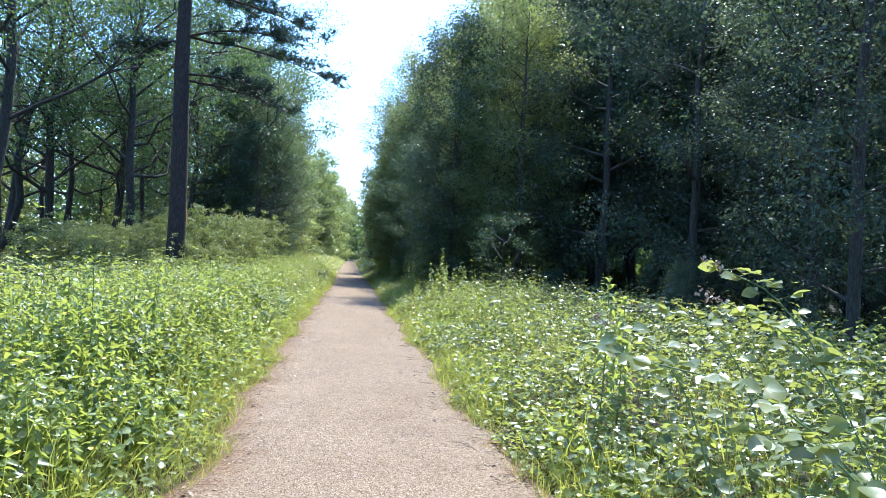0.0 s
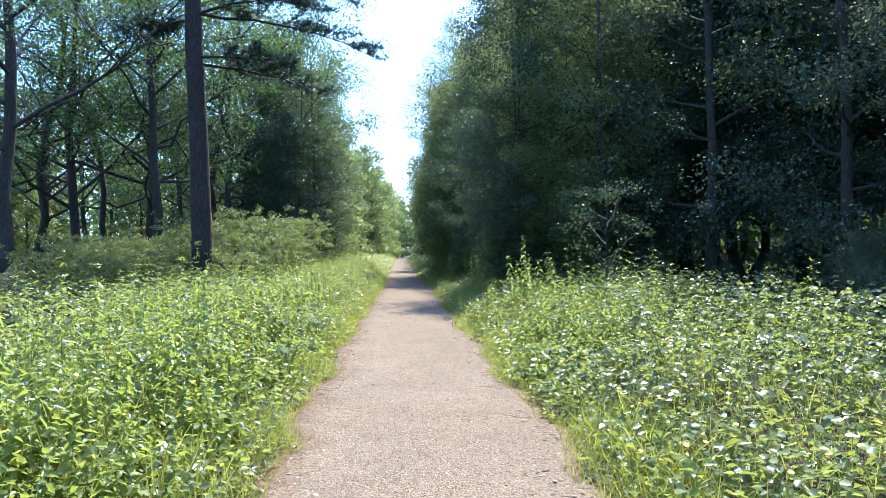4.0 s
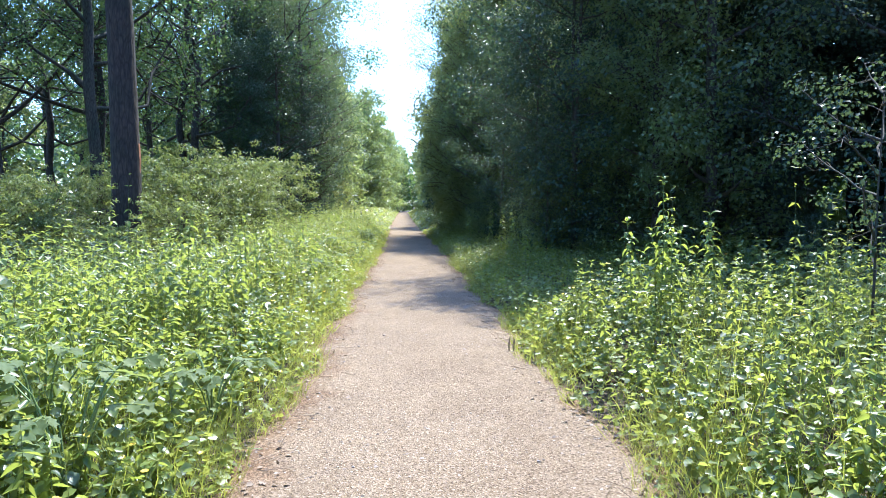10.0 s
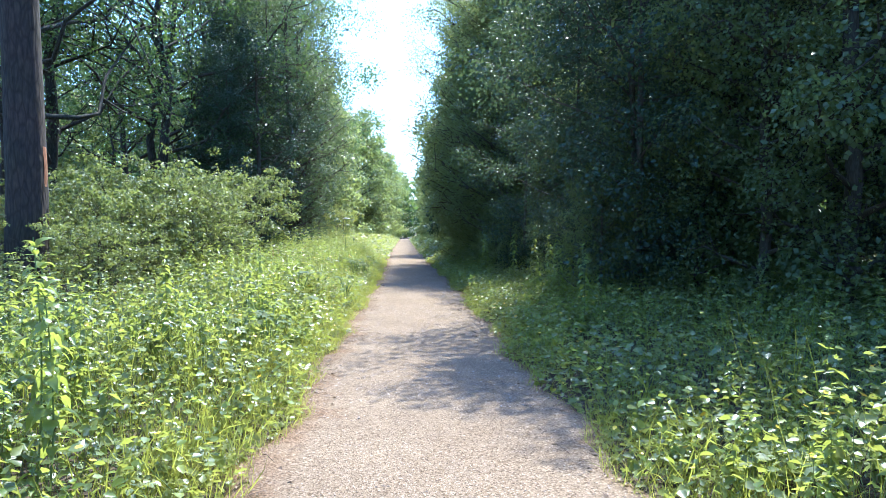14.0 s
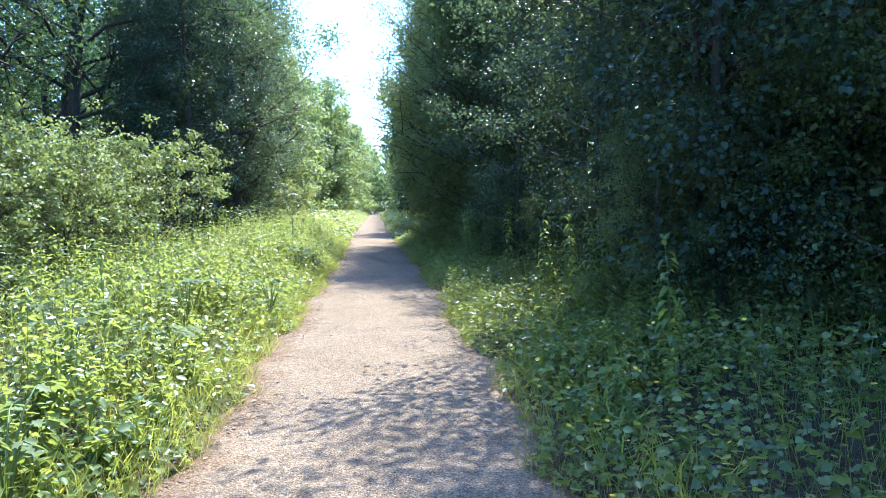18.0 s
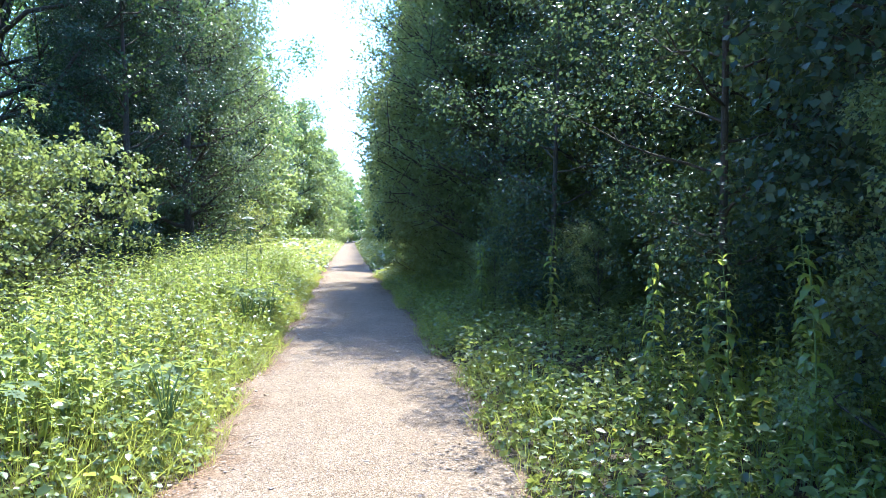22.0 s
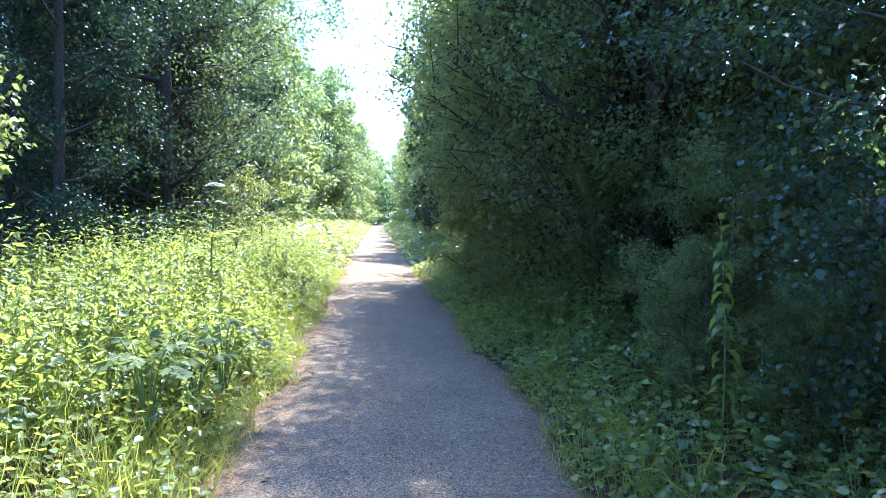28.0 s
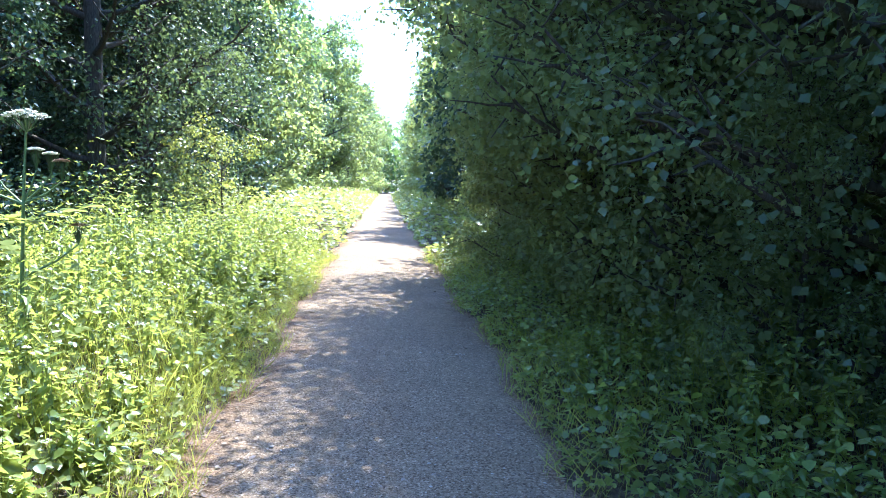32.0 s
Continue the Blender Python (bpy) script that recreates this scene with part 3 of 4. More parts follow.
    stuff("bramble_thicket", bramble_leaves, BRAMBLE, f"low tangled {light} bramble thicket with pale shiny leaves", "brambles")
    stuff("wild_herbs", herb_leaves, HERB, "mixed broad-leaved green herbs beside the path", "herbs")
    stuff("verge_stems", stems, STEM, "thin green and reddish plant stems in the verge", "stems")
    stuff("grass", grass, GRASS, "yellow-green long grass fringing the path", "grass")


verge(-1)
verge(1)


def buttercups():
    out = []
    for side, n, y0, y1 in ((-1, 440, 2, 38), (1, 260, 3, 26)):
        y, d, x = beside(n, y0, y1, side, 0.1, 1.4)
        z = canopy(side, d, y) * rng.uniform(0.75, 1.05, n) + 0.03
        out.append(scatter(PETAL, np.stack([x, y, z], 1), spray(n, 0.0), tilted(n, 0.35), rng.uniform(0.022, 0.034, n)))
    return out


stuff("buttercups", buttercups(), YELLOW, "small yellow buttercup flowers among the verge plants", "flowers")


# ---- trees ----
def grow(seed, height, radius, base, spread, limbs, subs, leaves, size, leaf=LEAF_SMALL, rise=0.45, clump=0.5, gnarl=0.12, bare=0.25, column=False, shoots=1.0, foot=1.0):
    """Trunk, single limbs and leaves of a broad-leaved tree, each as verts and triangles. The leaves sit in clumps about the twigs."""
    r = np.random.default_rng(seed)
    n = 10
    t = np.array([0, 0.025, 0.08, 0.2, 0.33, 0.47, 0.6, 0.74, 0.88, 1.0])
    wob = np.cumsum(r.normal(0, gnarl * height * 0.03, (n, 2)), 0)
    wob[:2] = 0
    trunk = np.concatenate([wob, (t * height)[:, None]], 1)
    trunk[0, 2] = -0.15
    thick = radius * np.array([1.45, 1.12, 1.0, 0.93, 0.86, 0.76, 0.62, 0.46, 0.28, 0.08])
    wood = tube(trunk, thick, 9, 0.05, r)
    boughs, heart = [], []
    for i in range(limbs):
        u = base + (0.97 - base) * (i + r.uniform(0.1, 0.9)) / limbs
        start = np.array([np.interp(u, t, trunk[:, k]) for k in range(3)])
        v = (u - base) / (1 - base)
        if column:
            reach = spread * (0.78 + 0.3 * np.sin(np.pi * (0.1 + 0.8 * v))) * (1 - 1.35 * max(0, v - 0.52)) * r.uniform(0.76, 1.06) * min(1.0, foot + 2.4 * v)
        else:
            reach = spread * (0.35 + 0.95 * np.sin(np.pi * min(1, 0.28 + 0.72 * v)) ** 0.8) * r.uniform(0.7, 1.15)
        a = i * 2.4 + r.normal(0, 0.4)
        out = np.array([np.cos(a), np.sin(a), 0])
        s = np.linspace(0, 1, 6)[:, None]
        lift = rise if not column else rise * (0.3 + v)
        line = start + out * reach * s + np.array([0, 0, 1]) * reach * (lift * s + 0.25 * s**2) + np.cumsum(r.normal(0, gnarl * reach * 0.16, (6, 3)), 0) * (s > 0)
        lr = max(0.012, np.interp(u, t, thick) * 0.48)
        twigs = [tube(line, lr * np.linspace(1, 0.18, 6), 5)]
        for j in range(subs):
            q = r.uniform(bare, 1.0)
            p = np.array([np.interp(q, s[:, 0], line[:, k]) for k in range(3)])
            b = a + r.normal(0, 0.9)
            way = np.array([np.cos(b), np.sin(b), r.normal(0.25, 0.45)])
            length = (reach * (r.uniform(0.06, 0.24) if column else r.uniform(0.15, 0.4)) + clump * 0.5) * (shoots if r.uniform() < 0.35 else 1.0)
            e = np.linspace(0, 1, 4)[:, None]
            sub = p + way * length * e + np.cumsum(r.normal(0, 0.07 * length, (4, 3)), 0) * (e > 0)
            twigs.append(tube(sub, max(0.005, lr * (0.32 if column else 0.42)) * np.linspace(1, 0.25, 4), 3))
            heart.append((*sub[-1], clump * r.uniform(0.6, 1.35)))
        heart.append((*line[-1], clump * r.uniform(0.7, 1.3)))
        boughs.append(joined(twigs))
    heart = np.array(heart)
    share = heart[:, 3] ** 2 / (heart[:, 3] ** 2).sum()
    pick = heart[r.choice(len(heart), leaves, p=share)]
    away = unit(r.normal(0, 1, (leaves, 3)))
    pos = pick[:, :3] + away * pick[:, 3:] * r.uniform(0.55, 1.12, (leaves, 1)) * [1.1, 1.1, 0.7]
    pos[:, 2] = np.maximum(pos[:, 2], 0.05 + r.uniform(0, 0.35, leaves))
    way = r.normal(0, 0.8, (leaves, 3)) + away * 0.6 + [0, 0, -0.5]
    up = away * 0.8 + np.stack([r.normal(0, 0.45, leaves), r.normal(0, 0.45, leaves), np.full(leaves, 0.75)], 1)
    crown = scatter(leaf, pos, way, up, size * r.uniform(0.65, 1.3, leaves), r.uniform(0.85, 1.3, leaves))
    return wood, boughs, crown


def tree(name, grown, bark, foliage, label, category="tree", group="", single=False):
    """An empty at the foot with trunk, limbs and crown. single: each limb is a part of its own."""
    wood, boughs, crown = grown
    root = tagged(new(name), label, category, group)
    part("trunk" if category == "tree" else "main_stem", smooth(mesh_of("trunk", *wood, bark)), root)
    if single:
        for bough in boughs:
            part("limb", smooth(mesh_of("limb", *bough, bark)), root)
    else:
        tagged(part("branchwork", smooth(mesh_of("branchwork", *joined(boughs), bark)), root), kind="stuff")
    part("crown", mesh_of("crown", *crown, foliage), root)
    return root


def placed(x, y, turn, scale=1.0, z=0.0):
    return Matrix.LocRotScale((x, y, z), Euler((0, 0, turn)), (scale, scale, scale))


class Kinds:
    """Some grown trees of one sort; the first call sets the grown one, later ones copy it."""

    def __init__(self, trees):
        self.trees, self.used = trees, [False] * len(trees)
        self.turn = 0

    def put(self, x, y, scale=1.0, which=None):
        k = self.turn % len(self.trees) if which is None else which
        self.turn += 1
        m = placed(x, y, (x * 12.9 + y * 7.3) % 6.28, scale)
        if self.used[k]:
            return copy_thing(self.trees[k], m)
        self.used[k] = True
        self.trees[k].matrix_basis = m
        return self.trees[k]


OAK_LABEL = "tall oak with a dark bare trunk and crooked limbs"
HAZEL_LABEL = "leafy green tree with a crown down to the ground"
DARK_LABEL = "dark green bushy tree in the woodland shade"
oaks = Kinds([
    tree("oak_tree", grow(21, 15, 0.2, 0.26, 4.4, 16, 9, 17000, 0.105, gnarl=0.55, rise=0.5, clump=0.8, bare=0.45), OAK_BARK, OAK, OAK_LABEL, group="woodland oaks", single=True),
    tree("oak_tree", grow(22, 14, 0.17, 0.24, 4.0, 15, 9, 16000, 0.105, gnarl=0.6, rise=0.55, clump=0.8, bare=0.45), OAK_BARK, OAK, OAK_LABEL, group="woodland oaks", single=True),
    tree("oak_tree", grow(23, 16, 0.23, 0.2, 4.6, 17, 9, 18000, 0.105, gnarl=0.5, rise=0.45, clump=0.85, bare=0.45), OAK_BARK, OAK, OAK_LABEL, group="woodland oaks", single=True),
])
far_oaks = Kinds([
    tree("oak_tree", grow(25, 15, 0.2, 0.24, 4.4, 15, 7, 6500, 0.19, gnarl=0.3, rise=0.5, clump=0.9, bare=0.35), OAK_BARK, OAK, OAK_LABEL, group="woodland oaks", single=True),
    tree("oak_tree", grow(26, 14, 0.18, 0.24, 4.2, 15, 7, 6200, 0.19, gnarl=0.33, rise=0.55, clump=0.9, bare=0.35), OAK_BARK, OAK, OAK_LABEL, group="woodland oaks", single=True),
])
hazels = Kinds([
    tree("hazel_tree", grow(31, 12.5, 0.12, 0.02, 2.0, 30, 6, 10500, 0.19, rise=0.5, clump=0.5, column=True), TWIG_BARK, DIM_LEAF, HAZEL_LABEL, group="trees along the path"),
    tree("hazel_tree", grow(32, 14, 0.13, 0.02, 2.1, 32, 6, 11500, 0.19, rise=0.6, clump=0.52, column=True), TWIG_BARK, DIM_LEAF, HAZEL_LABEL, group="trees along the path"),
    tree("hazel_tree", grow(33, 11.5, 0.11, 0.02, 1.9, 28, 6, 10000, 0.19, rise=0.4, clump=0.5, column=True), TWIG_BARK, DIM_LEAF, HAZEL_LABEL, group="trees along the path"),
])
near_hazels = Kinds([
    tree("hazel_tree", grow(37, 10.5, 0.12, 0.02, 2.0, 36, 9, 25000, 0.076, rise=0.5, clump=0.46, column=True, foot=0.5), TWIG_BARK, EDGE, HAZEL_LABEL, group="trees along the path"),
    tree("hazel_tree", grow(38, 12.5, 0.13, 0.02, 2.1, 38, 9, 27000, 0.076, rise=0.55, clump=0.48, column=True, foot=0.5), TWIG_BARK, EDGE, HAZEL_LABEL, group="trees along the path"),
])
ride_hazels = Kinds([
    tree("hazel_tree", grow(37, 9.6, 0.12, 0.02, 2.5, 42, 9, 26000, 0.08, rise=0.4, clump=0.46, column=True, foot=0.45), TWIG_BARK, EDGE, HAZEL_LABEL, group="trees along the path"),
])
ride_fine = Kinds([
    tree("hazel_tree", grow(34, 9.6, 0.12, 0.02, 2.5, 44, 10, 25000, 0.06, LEAF_SMALL, rise=0.4, clump=0.4, column=True, foot=0.4), TWIG_BARK, EDGE, HAZEL_LABEL, group="trees along the path"),
])
ride_giants = Kinds([
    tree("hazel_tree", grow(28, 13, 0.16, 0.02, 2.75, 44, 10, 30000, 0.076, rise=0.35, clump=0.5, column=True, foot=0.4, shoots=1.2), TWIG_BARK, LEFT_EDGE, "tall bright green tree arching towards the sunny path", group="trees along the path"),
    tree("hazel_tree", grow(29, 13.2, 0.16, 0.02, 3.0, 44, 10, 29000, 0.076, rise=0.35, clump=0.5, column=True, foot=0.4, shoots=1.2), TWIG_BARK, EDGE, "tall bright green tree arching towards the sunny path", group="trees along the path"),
])
# The dimmer leaf colour stands in for shade on these crowns.
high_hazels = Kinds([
    tree("hazel_tree", grow(27, 10.5, 0.055, 0.06, 2.3, 34, 9, 26000, 0.066, rise=0.3, clump=0.42, column=True, shoots=1.4, foot=0.22), TWIG_BARK, DIM_LEAF, "slender tree leaning its leafy crown over the path edge", group="trees along the path"),
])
# Trees left of the path whose leaves carry their shade as colour.
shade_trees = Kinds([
    tree("shade_tree", grow(39, 10.5, 0.12, 0.02, 2.1, 30, 8, 29000, 0.072, rise=0.5, clump=0.4, column=True), TWIG_BARK, SHADE, "green tree with low twiggy branches, its shade put into dark leaf colour", group="shady trees"),
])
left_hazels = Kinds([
    tree("hazel_tree", grow(30, 11.5, 0.12, 0.02, 2.0, 34, 7, 24000, 0.1, rise=0.5, clump=0.46, column=True), TWIG_BARK, DIM_LEAF, HAZEL_LABEL, group="trees along the path"),
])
far_hazels = Kinds([
    tree("hazel_tree", grow(35, 13, 0.12, 0.02, 2.1, 26, 5, 7500, 0.23, rise=0.5, clump=0.6, column=True), TWIG_BARK, EDGE, HAZEL_LABEL, group="trees along the path"),
    tree("hazel_tree", grow(36, 11.5, 0.12, 0.02, 2.0, 24, 5, 7000, 0.23, rise=0.5, clump=0.6, column=True), TWIG_BARK, EDGE, HAZEL_LABEL, group="trees along the path"),
])
wood_trees = Kinds([
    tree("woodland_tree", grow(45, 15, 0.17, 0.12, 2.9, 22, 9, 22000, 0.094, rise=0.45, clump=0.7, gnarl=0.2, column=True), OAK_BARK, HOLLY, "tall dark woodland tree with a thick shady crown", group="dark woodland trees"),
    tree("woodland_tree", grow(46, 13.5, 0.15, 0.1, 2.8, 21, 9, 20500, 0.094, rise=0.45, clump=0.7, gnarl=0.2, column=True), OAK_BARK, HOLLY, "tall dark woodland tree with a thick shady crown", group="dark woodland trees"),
])
hollies = Kinds([
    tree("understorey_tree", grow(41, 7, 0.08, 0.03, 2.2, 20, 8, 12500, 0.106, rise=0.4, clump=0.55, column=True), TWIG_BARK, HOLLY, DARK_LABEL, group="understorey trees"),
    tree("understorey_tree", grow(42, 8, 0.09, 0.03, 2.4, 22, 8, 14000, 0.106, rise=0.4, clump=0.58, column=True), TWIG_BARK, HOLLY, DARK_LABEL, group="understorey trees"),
])
deep_trees = Kinds([
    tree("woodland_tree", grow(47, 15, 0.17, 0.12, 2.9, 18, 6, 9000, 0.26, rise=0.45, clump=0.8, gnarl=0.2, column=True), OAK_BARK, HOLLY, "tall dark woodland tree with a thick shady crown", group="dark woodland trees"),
])
deep_hollies = Kinds([
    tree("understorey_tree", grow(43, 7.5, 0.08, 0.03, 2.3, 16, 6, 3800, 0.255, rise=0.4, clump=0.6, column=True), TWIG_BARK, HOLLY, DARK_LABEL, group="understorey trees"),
])
elders = Kinds([
    tree("elder_shrub", grow(51, 2.4, 0.03, 0.04, 1.3, 28, 11, 8500, 0.074, rise=0.7, clump=0.13, shoots=1.8), TWIG_BARK, SHRUB, "pale grey-green leafy shrub beside the path", "shrub", "shrubs round the pine"),
    tree("elder_shrub", grow(52, 2.8, 0.03, 0.04, 1.25, 30, 11, 9200, 0.074, rise=0.8, clump=0.13, shoots=1.8), TWIG_BARK, SHRUB, "pale grey-green leafy shrub beside the path", "shrub", "shrubs round the pine"),
])
fine_shrubs = Kinds([
    tree("hazel_shrub", grow(63, 3.4, 0.05, 0.02, 1.25, 24, 9, 17000, 0.05, LEAF_SMALL, rise=0.5, clump=0.2, column=True, shoots=1.5), TWIG_BARK, EDGE, "dense shady green shrub hanging over the path edge", "shrub", "shrubs at the path edge"),
    tree("hazel_shrub", grow(64, 4.2, 0.05, 0.02, 1.35, 26, 9, 18000, 0.05, LEAF_SMALL, rise=0.6, clump=0.21, column=True, shoots=1.5), TWIG_BARK, EDGE, "dense shady green shrub hanging over the path edge", "shrub", "shrubs at the path edge"),
])
edge_shrubs = Kinds([
    tree("hazel_shrub", grow(61, 3.6, 0.05, 0.02, 1.3, 22, 9, 17000, 0.06, LEAF_SMALL, rise=0.5, clump=0.25, column=True), TWIG_BARK, EDGE, "dense shady green shrub hanging over the path edge", "shrub", "shrubs at the path edge"),
    tree("hazel_shrub", grow(62, 4.4, 0.05, 0.02, 1.4, 24, 9, 18000, 0.06, LEAF_SMALL, rise=0.6, clump=0.27, column=True), TWIG_BARK, EDGE, "dense shady green shrub hanging over the path edge", "shrub", "shrubs at the path edge"),
])

# left: oaks in the wood
for x, y, s in ((-9.0, 34.1, 1.05), (-16.7, 44.6, 1.1), (-11.4, 40.6, 1.0), (-10.0, 52.4, 1.0), (-15.7, 38.0, 1.05), (-13.3, 36.1, 0.95), (-8.3, 40.4, 0.95), (-9.9, 45.8, 1.05)):
    oaks.put(x, y, s)
pick = random.Random(5)
taken = [(-9, 34), (-16.7, 44.6), (-11.4, 40.6), (-10, 52.4), (-15.7, 38), (-13.3, 36), (-8.3, 40.4), (-9.9, 45.8)]
while len(taken) < 30:
    x, y = pick.uniform(-48, -8), pick.uniform(26, 84)
    if x > -0.62 * y - 2 and all((x - a) ** 2 + (y - b) ** 2 > 16 for a, b in taken):
        taken.append((x, y))
        (far_oaks if y > 46 else oaks).put(x, y, pick.uniform(0.85, 1.15))
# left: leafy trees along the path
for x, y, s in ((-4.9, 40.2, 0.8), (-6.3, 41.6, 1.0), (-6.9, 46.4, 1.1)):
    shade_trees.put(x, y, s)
for x, y, s in ((-5.1, 49.4, 0.95), (-6.6, 45.4, 1.05)):
    left_hazels.put(x, y, s)
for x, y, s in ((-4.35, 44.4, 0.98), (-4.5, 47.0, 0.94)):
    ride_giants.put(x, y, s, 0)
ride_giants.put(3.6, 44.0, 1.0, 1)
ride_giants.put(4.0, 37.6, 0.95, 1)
for x, y, s in ((-7.2, 49.6, 1.2), (-5.4, 53.0, 0.8), (-5.3, 58.0, 0.85), (-7.6, 56.0, 1.1)):
    hazels.put(x, y, s)
for y, x, s in ((63, -5.6, 0.92), (68, -5.9, 1.0), (73, -6.0, 1.02), (78.5, -6.1, 1.05), (84, -5.8, 1.05), (90, -4.9, 1.15), (93.5, -4.4, 1.24), (100, -4.2, 1.1), (107, -3.9, 1.08), (115, -3.6, 1.1), (123, -3.4, 1.1), (131, -3.2, 1.12), (140, -2.8, 1.15), (150, -2.3, 1.15), (163, -1.2, 1.1)):
    far_hazels.put(x, y, s)
for x, y, s in ((-20, 60, 0.9), (-26, 58, 0.9), (-32, 62, 1.0), (-38, 66, 1.0), (-24, 51, 0.7), (-30, 54, 0.8), (-36, 58, 0.9), (-16, 64, 0.9), (-12, 70, 1.0), (-44, 62, 1.0), (-28, 47, 0.6), (-34, 50, 0.8)):
    far_hazels.put(x, y, s)
# left: shrubs about the pine
for x, y, s in ((-5.3, 29.0, 0.88), (-4.3, 31.2, 0.8), (-4.25, 33.4, 1.08), (-6.6, 30.8, 0.88), (-4.5, 27.4, 0.8), (-7.9, 32.6, 1.0), (-5.6, 33.8, 1.0), (-7.2, 28.4, 0.75), (-4.3, 25.6, 0.56), (-3.9, 29.2, 0.85), (-5.1, 23.7, 0.38), (-6.1, 23.9, 0.42), (-6.9, 24.6, 0.62), (-7.7, 25.4, 0.7), (-8.7, 25.8, 0.7), (-8.3, 23.6, 0.6), (-9.6, 27.4, 0.8), (-7.0, 22.2, 0.5), (-9.4, 24.4, 0.6)):
    elders.put(x, y, s)
# left: shaded understorey
for x, y, s in ((-6.2, 36.6, 0.3), (-9.6, 37.6, 0.4), (-8.6, 24.4, 0.18), (-10.4, 26.6, 0.22), (-11.4, 30.6, 0.24), (-9.4, 28.8, 0.22), (-13.0, 29.0, 0.24)):
    hollies.put(x, y, s)
for x, y, s in ((-13.6, 33.0, 0.25), (-18.0, 36.0, 0.3), (-14.5, 45.0, 0.4), (-22.0, 42.0, 0.4), (-19.0, 52.0, 0.5), (-26.0, 50.0, 0.5), (-13.0, 58.0, 0.7), (-16.0, 40.0, 0.3), (-24.0, 46.0, 0.45)):
    deep_hollies.put(x, y, s)
# right: leafy trees along the path
for x, y, s in ((6.2, 22.8, 0.95), (5.6, 25.2, 1.0), (5.4, 23.4, 0.7), (6.3, 27.8, 0.95), (6.4, 29.0, 1.0), (6.9, 30.4, 1.0), (5.4, 33.4, 0.95), (4.1, 36.4, 0.85)):
    near_hazels.put(x, y, s)
for x, y, s in ((3.8, 39.8, 1.0), (3.9, 41.8, 1.0), (4.2, 44.6, 1.0), (3.4, 40.9, 0.8), (3.8, 43.2, 0.8)):
    ride_hazels.put(x, y, s)
for x, y, s in ((3.6, 37.4, 1.02), (3.65, 35.8, 0.93), (3.85, 36.5, 0.98), (3.4, 38.6, 0.95)):
    ride_fine.put(x, y, s)
for x, y, s in ((4.35, 25.6, 0.96), (4.25, 24.7, 1.02), (3.5, 31.1, 0.69), (3.8, 27.2, 0.66)):
    high_hazels.put(x, y, s)
for x, y, s in ((5.5, 49.8, 0.95), (4.4, 53.4, 1.0), (4.1, 57.4, 0.95)):
    hazels.put(x, y, s)
for k in range(14):
    far_hazels.put(middle(61 + 6 * k) + 4.45 + pick.uniform(-0.2, 0.3), 61 + 6 * k, pick.uniform(0.95, 1.12))
# right: shrubs at the path edge
for x, y, s in ((4.5, 28.4, 0.6), (3.6, 24.9, 0.5), (4.2, 26.2, 0.5), (3.1, 31.6, 0.52), (2.9, 32.6, 0.6), (3.75, 30.2, 0.7), (3.4, 33.2, 0.95), (3.2, 36.0, 1.0), (3.1, 39.0, 1.0), (4.7, 35.0, 1.0)):
    fine_shrubs.put(x, y, s)
for x, y, s in ((3.0, 42.4, 1.0), (2.75, 45.4, 0.5), (3.1, 46.8, 0.6), (4.6, 31.8, 0.9), (5.0, 24.6, 0.8), (5.6, 27.6, 0.9), (4.8, 38.4, 1.0), (5.6, 36.6, 1.1)):
    edge_shrubs.put(x, y, s)
# right: the dark wood
for x, y, s in ((8.4, 21.0, 0.8), (9.6, 17.2, 0.8), (9.8, 12.6, 0.8), (8.6, 25.4, 0.95), (12.6, 22.6, 1.0), (12.8, 18.4, 0.95), (13.2, 14.0, 0.95), (10.6, 16.0, 0.7), (14.6, 9.6, 0.9), (8.9, 10.4, 0.9)):
    wood_trees.put(x, y, s)
for x, y, s in ((9.6, 30.6, 1.0), (8.0, 35.4, 1.0), (12.2, 27.2, 1.05), (12.0, 32.4, 1.05), (16.6, 20.4, 1.05), (16.6, 25.4, 1.05), (17.0, 15.6, 1.0), (16.2, 30.4, 1.1), (20.6, 22.6, 1.1), (20.4, 28.0, 1.1), (11.8, 38.4, 1.1), (20.8, 17.4, 1.05), (24.5, 25.0, 1.1), (6.8, 42.4, 1.0), (6.6, 46.6, 1.0), (10.5, 28.0, 1.0), (14.2, 30.2, 1.0), (18.4, 27.4, 1.1), (22.4, 31.0, 1.1), (14.6, 35.6, 1.1), (10.2, 31.6, 1.0), (13.6, 24.6, 1.0), (18.6, 22.0, 1.0)):
    deep_trees.put(x, y, s)
for x, y, s in ((7.6, 23.2, 0.6), (7.8, 18.8, 0.5), (8.2, 14.6, 0.5), (8.2, 10.4, 0.45), (9.4, 19.4, 0.45), (9.2, 16.4, 0.4), (10.2, 13.4, 0.4), (9.0, 8.2, 0.35), (7.8, 27.6, 0.7), (7.0, 16.8, 0.32), (7.3, 13.2, 0.34), (7.6, 9.0, 0.3), (6.9, 20.6, 0.4), (8.6, 12.0, 0.36), (8.8, 6.6, 0.3), (9.8, 10.6, 0.4)):
    hollies.put(x, y, s)
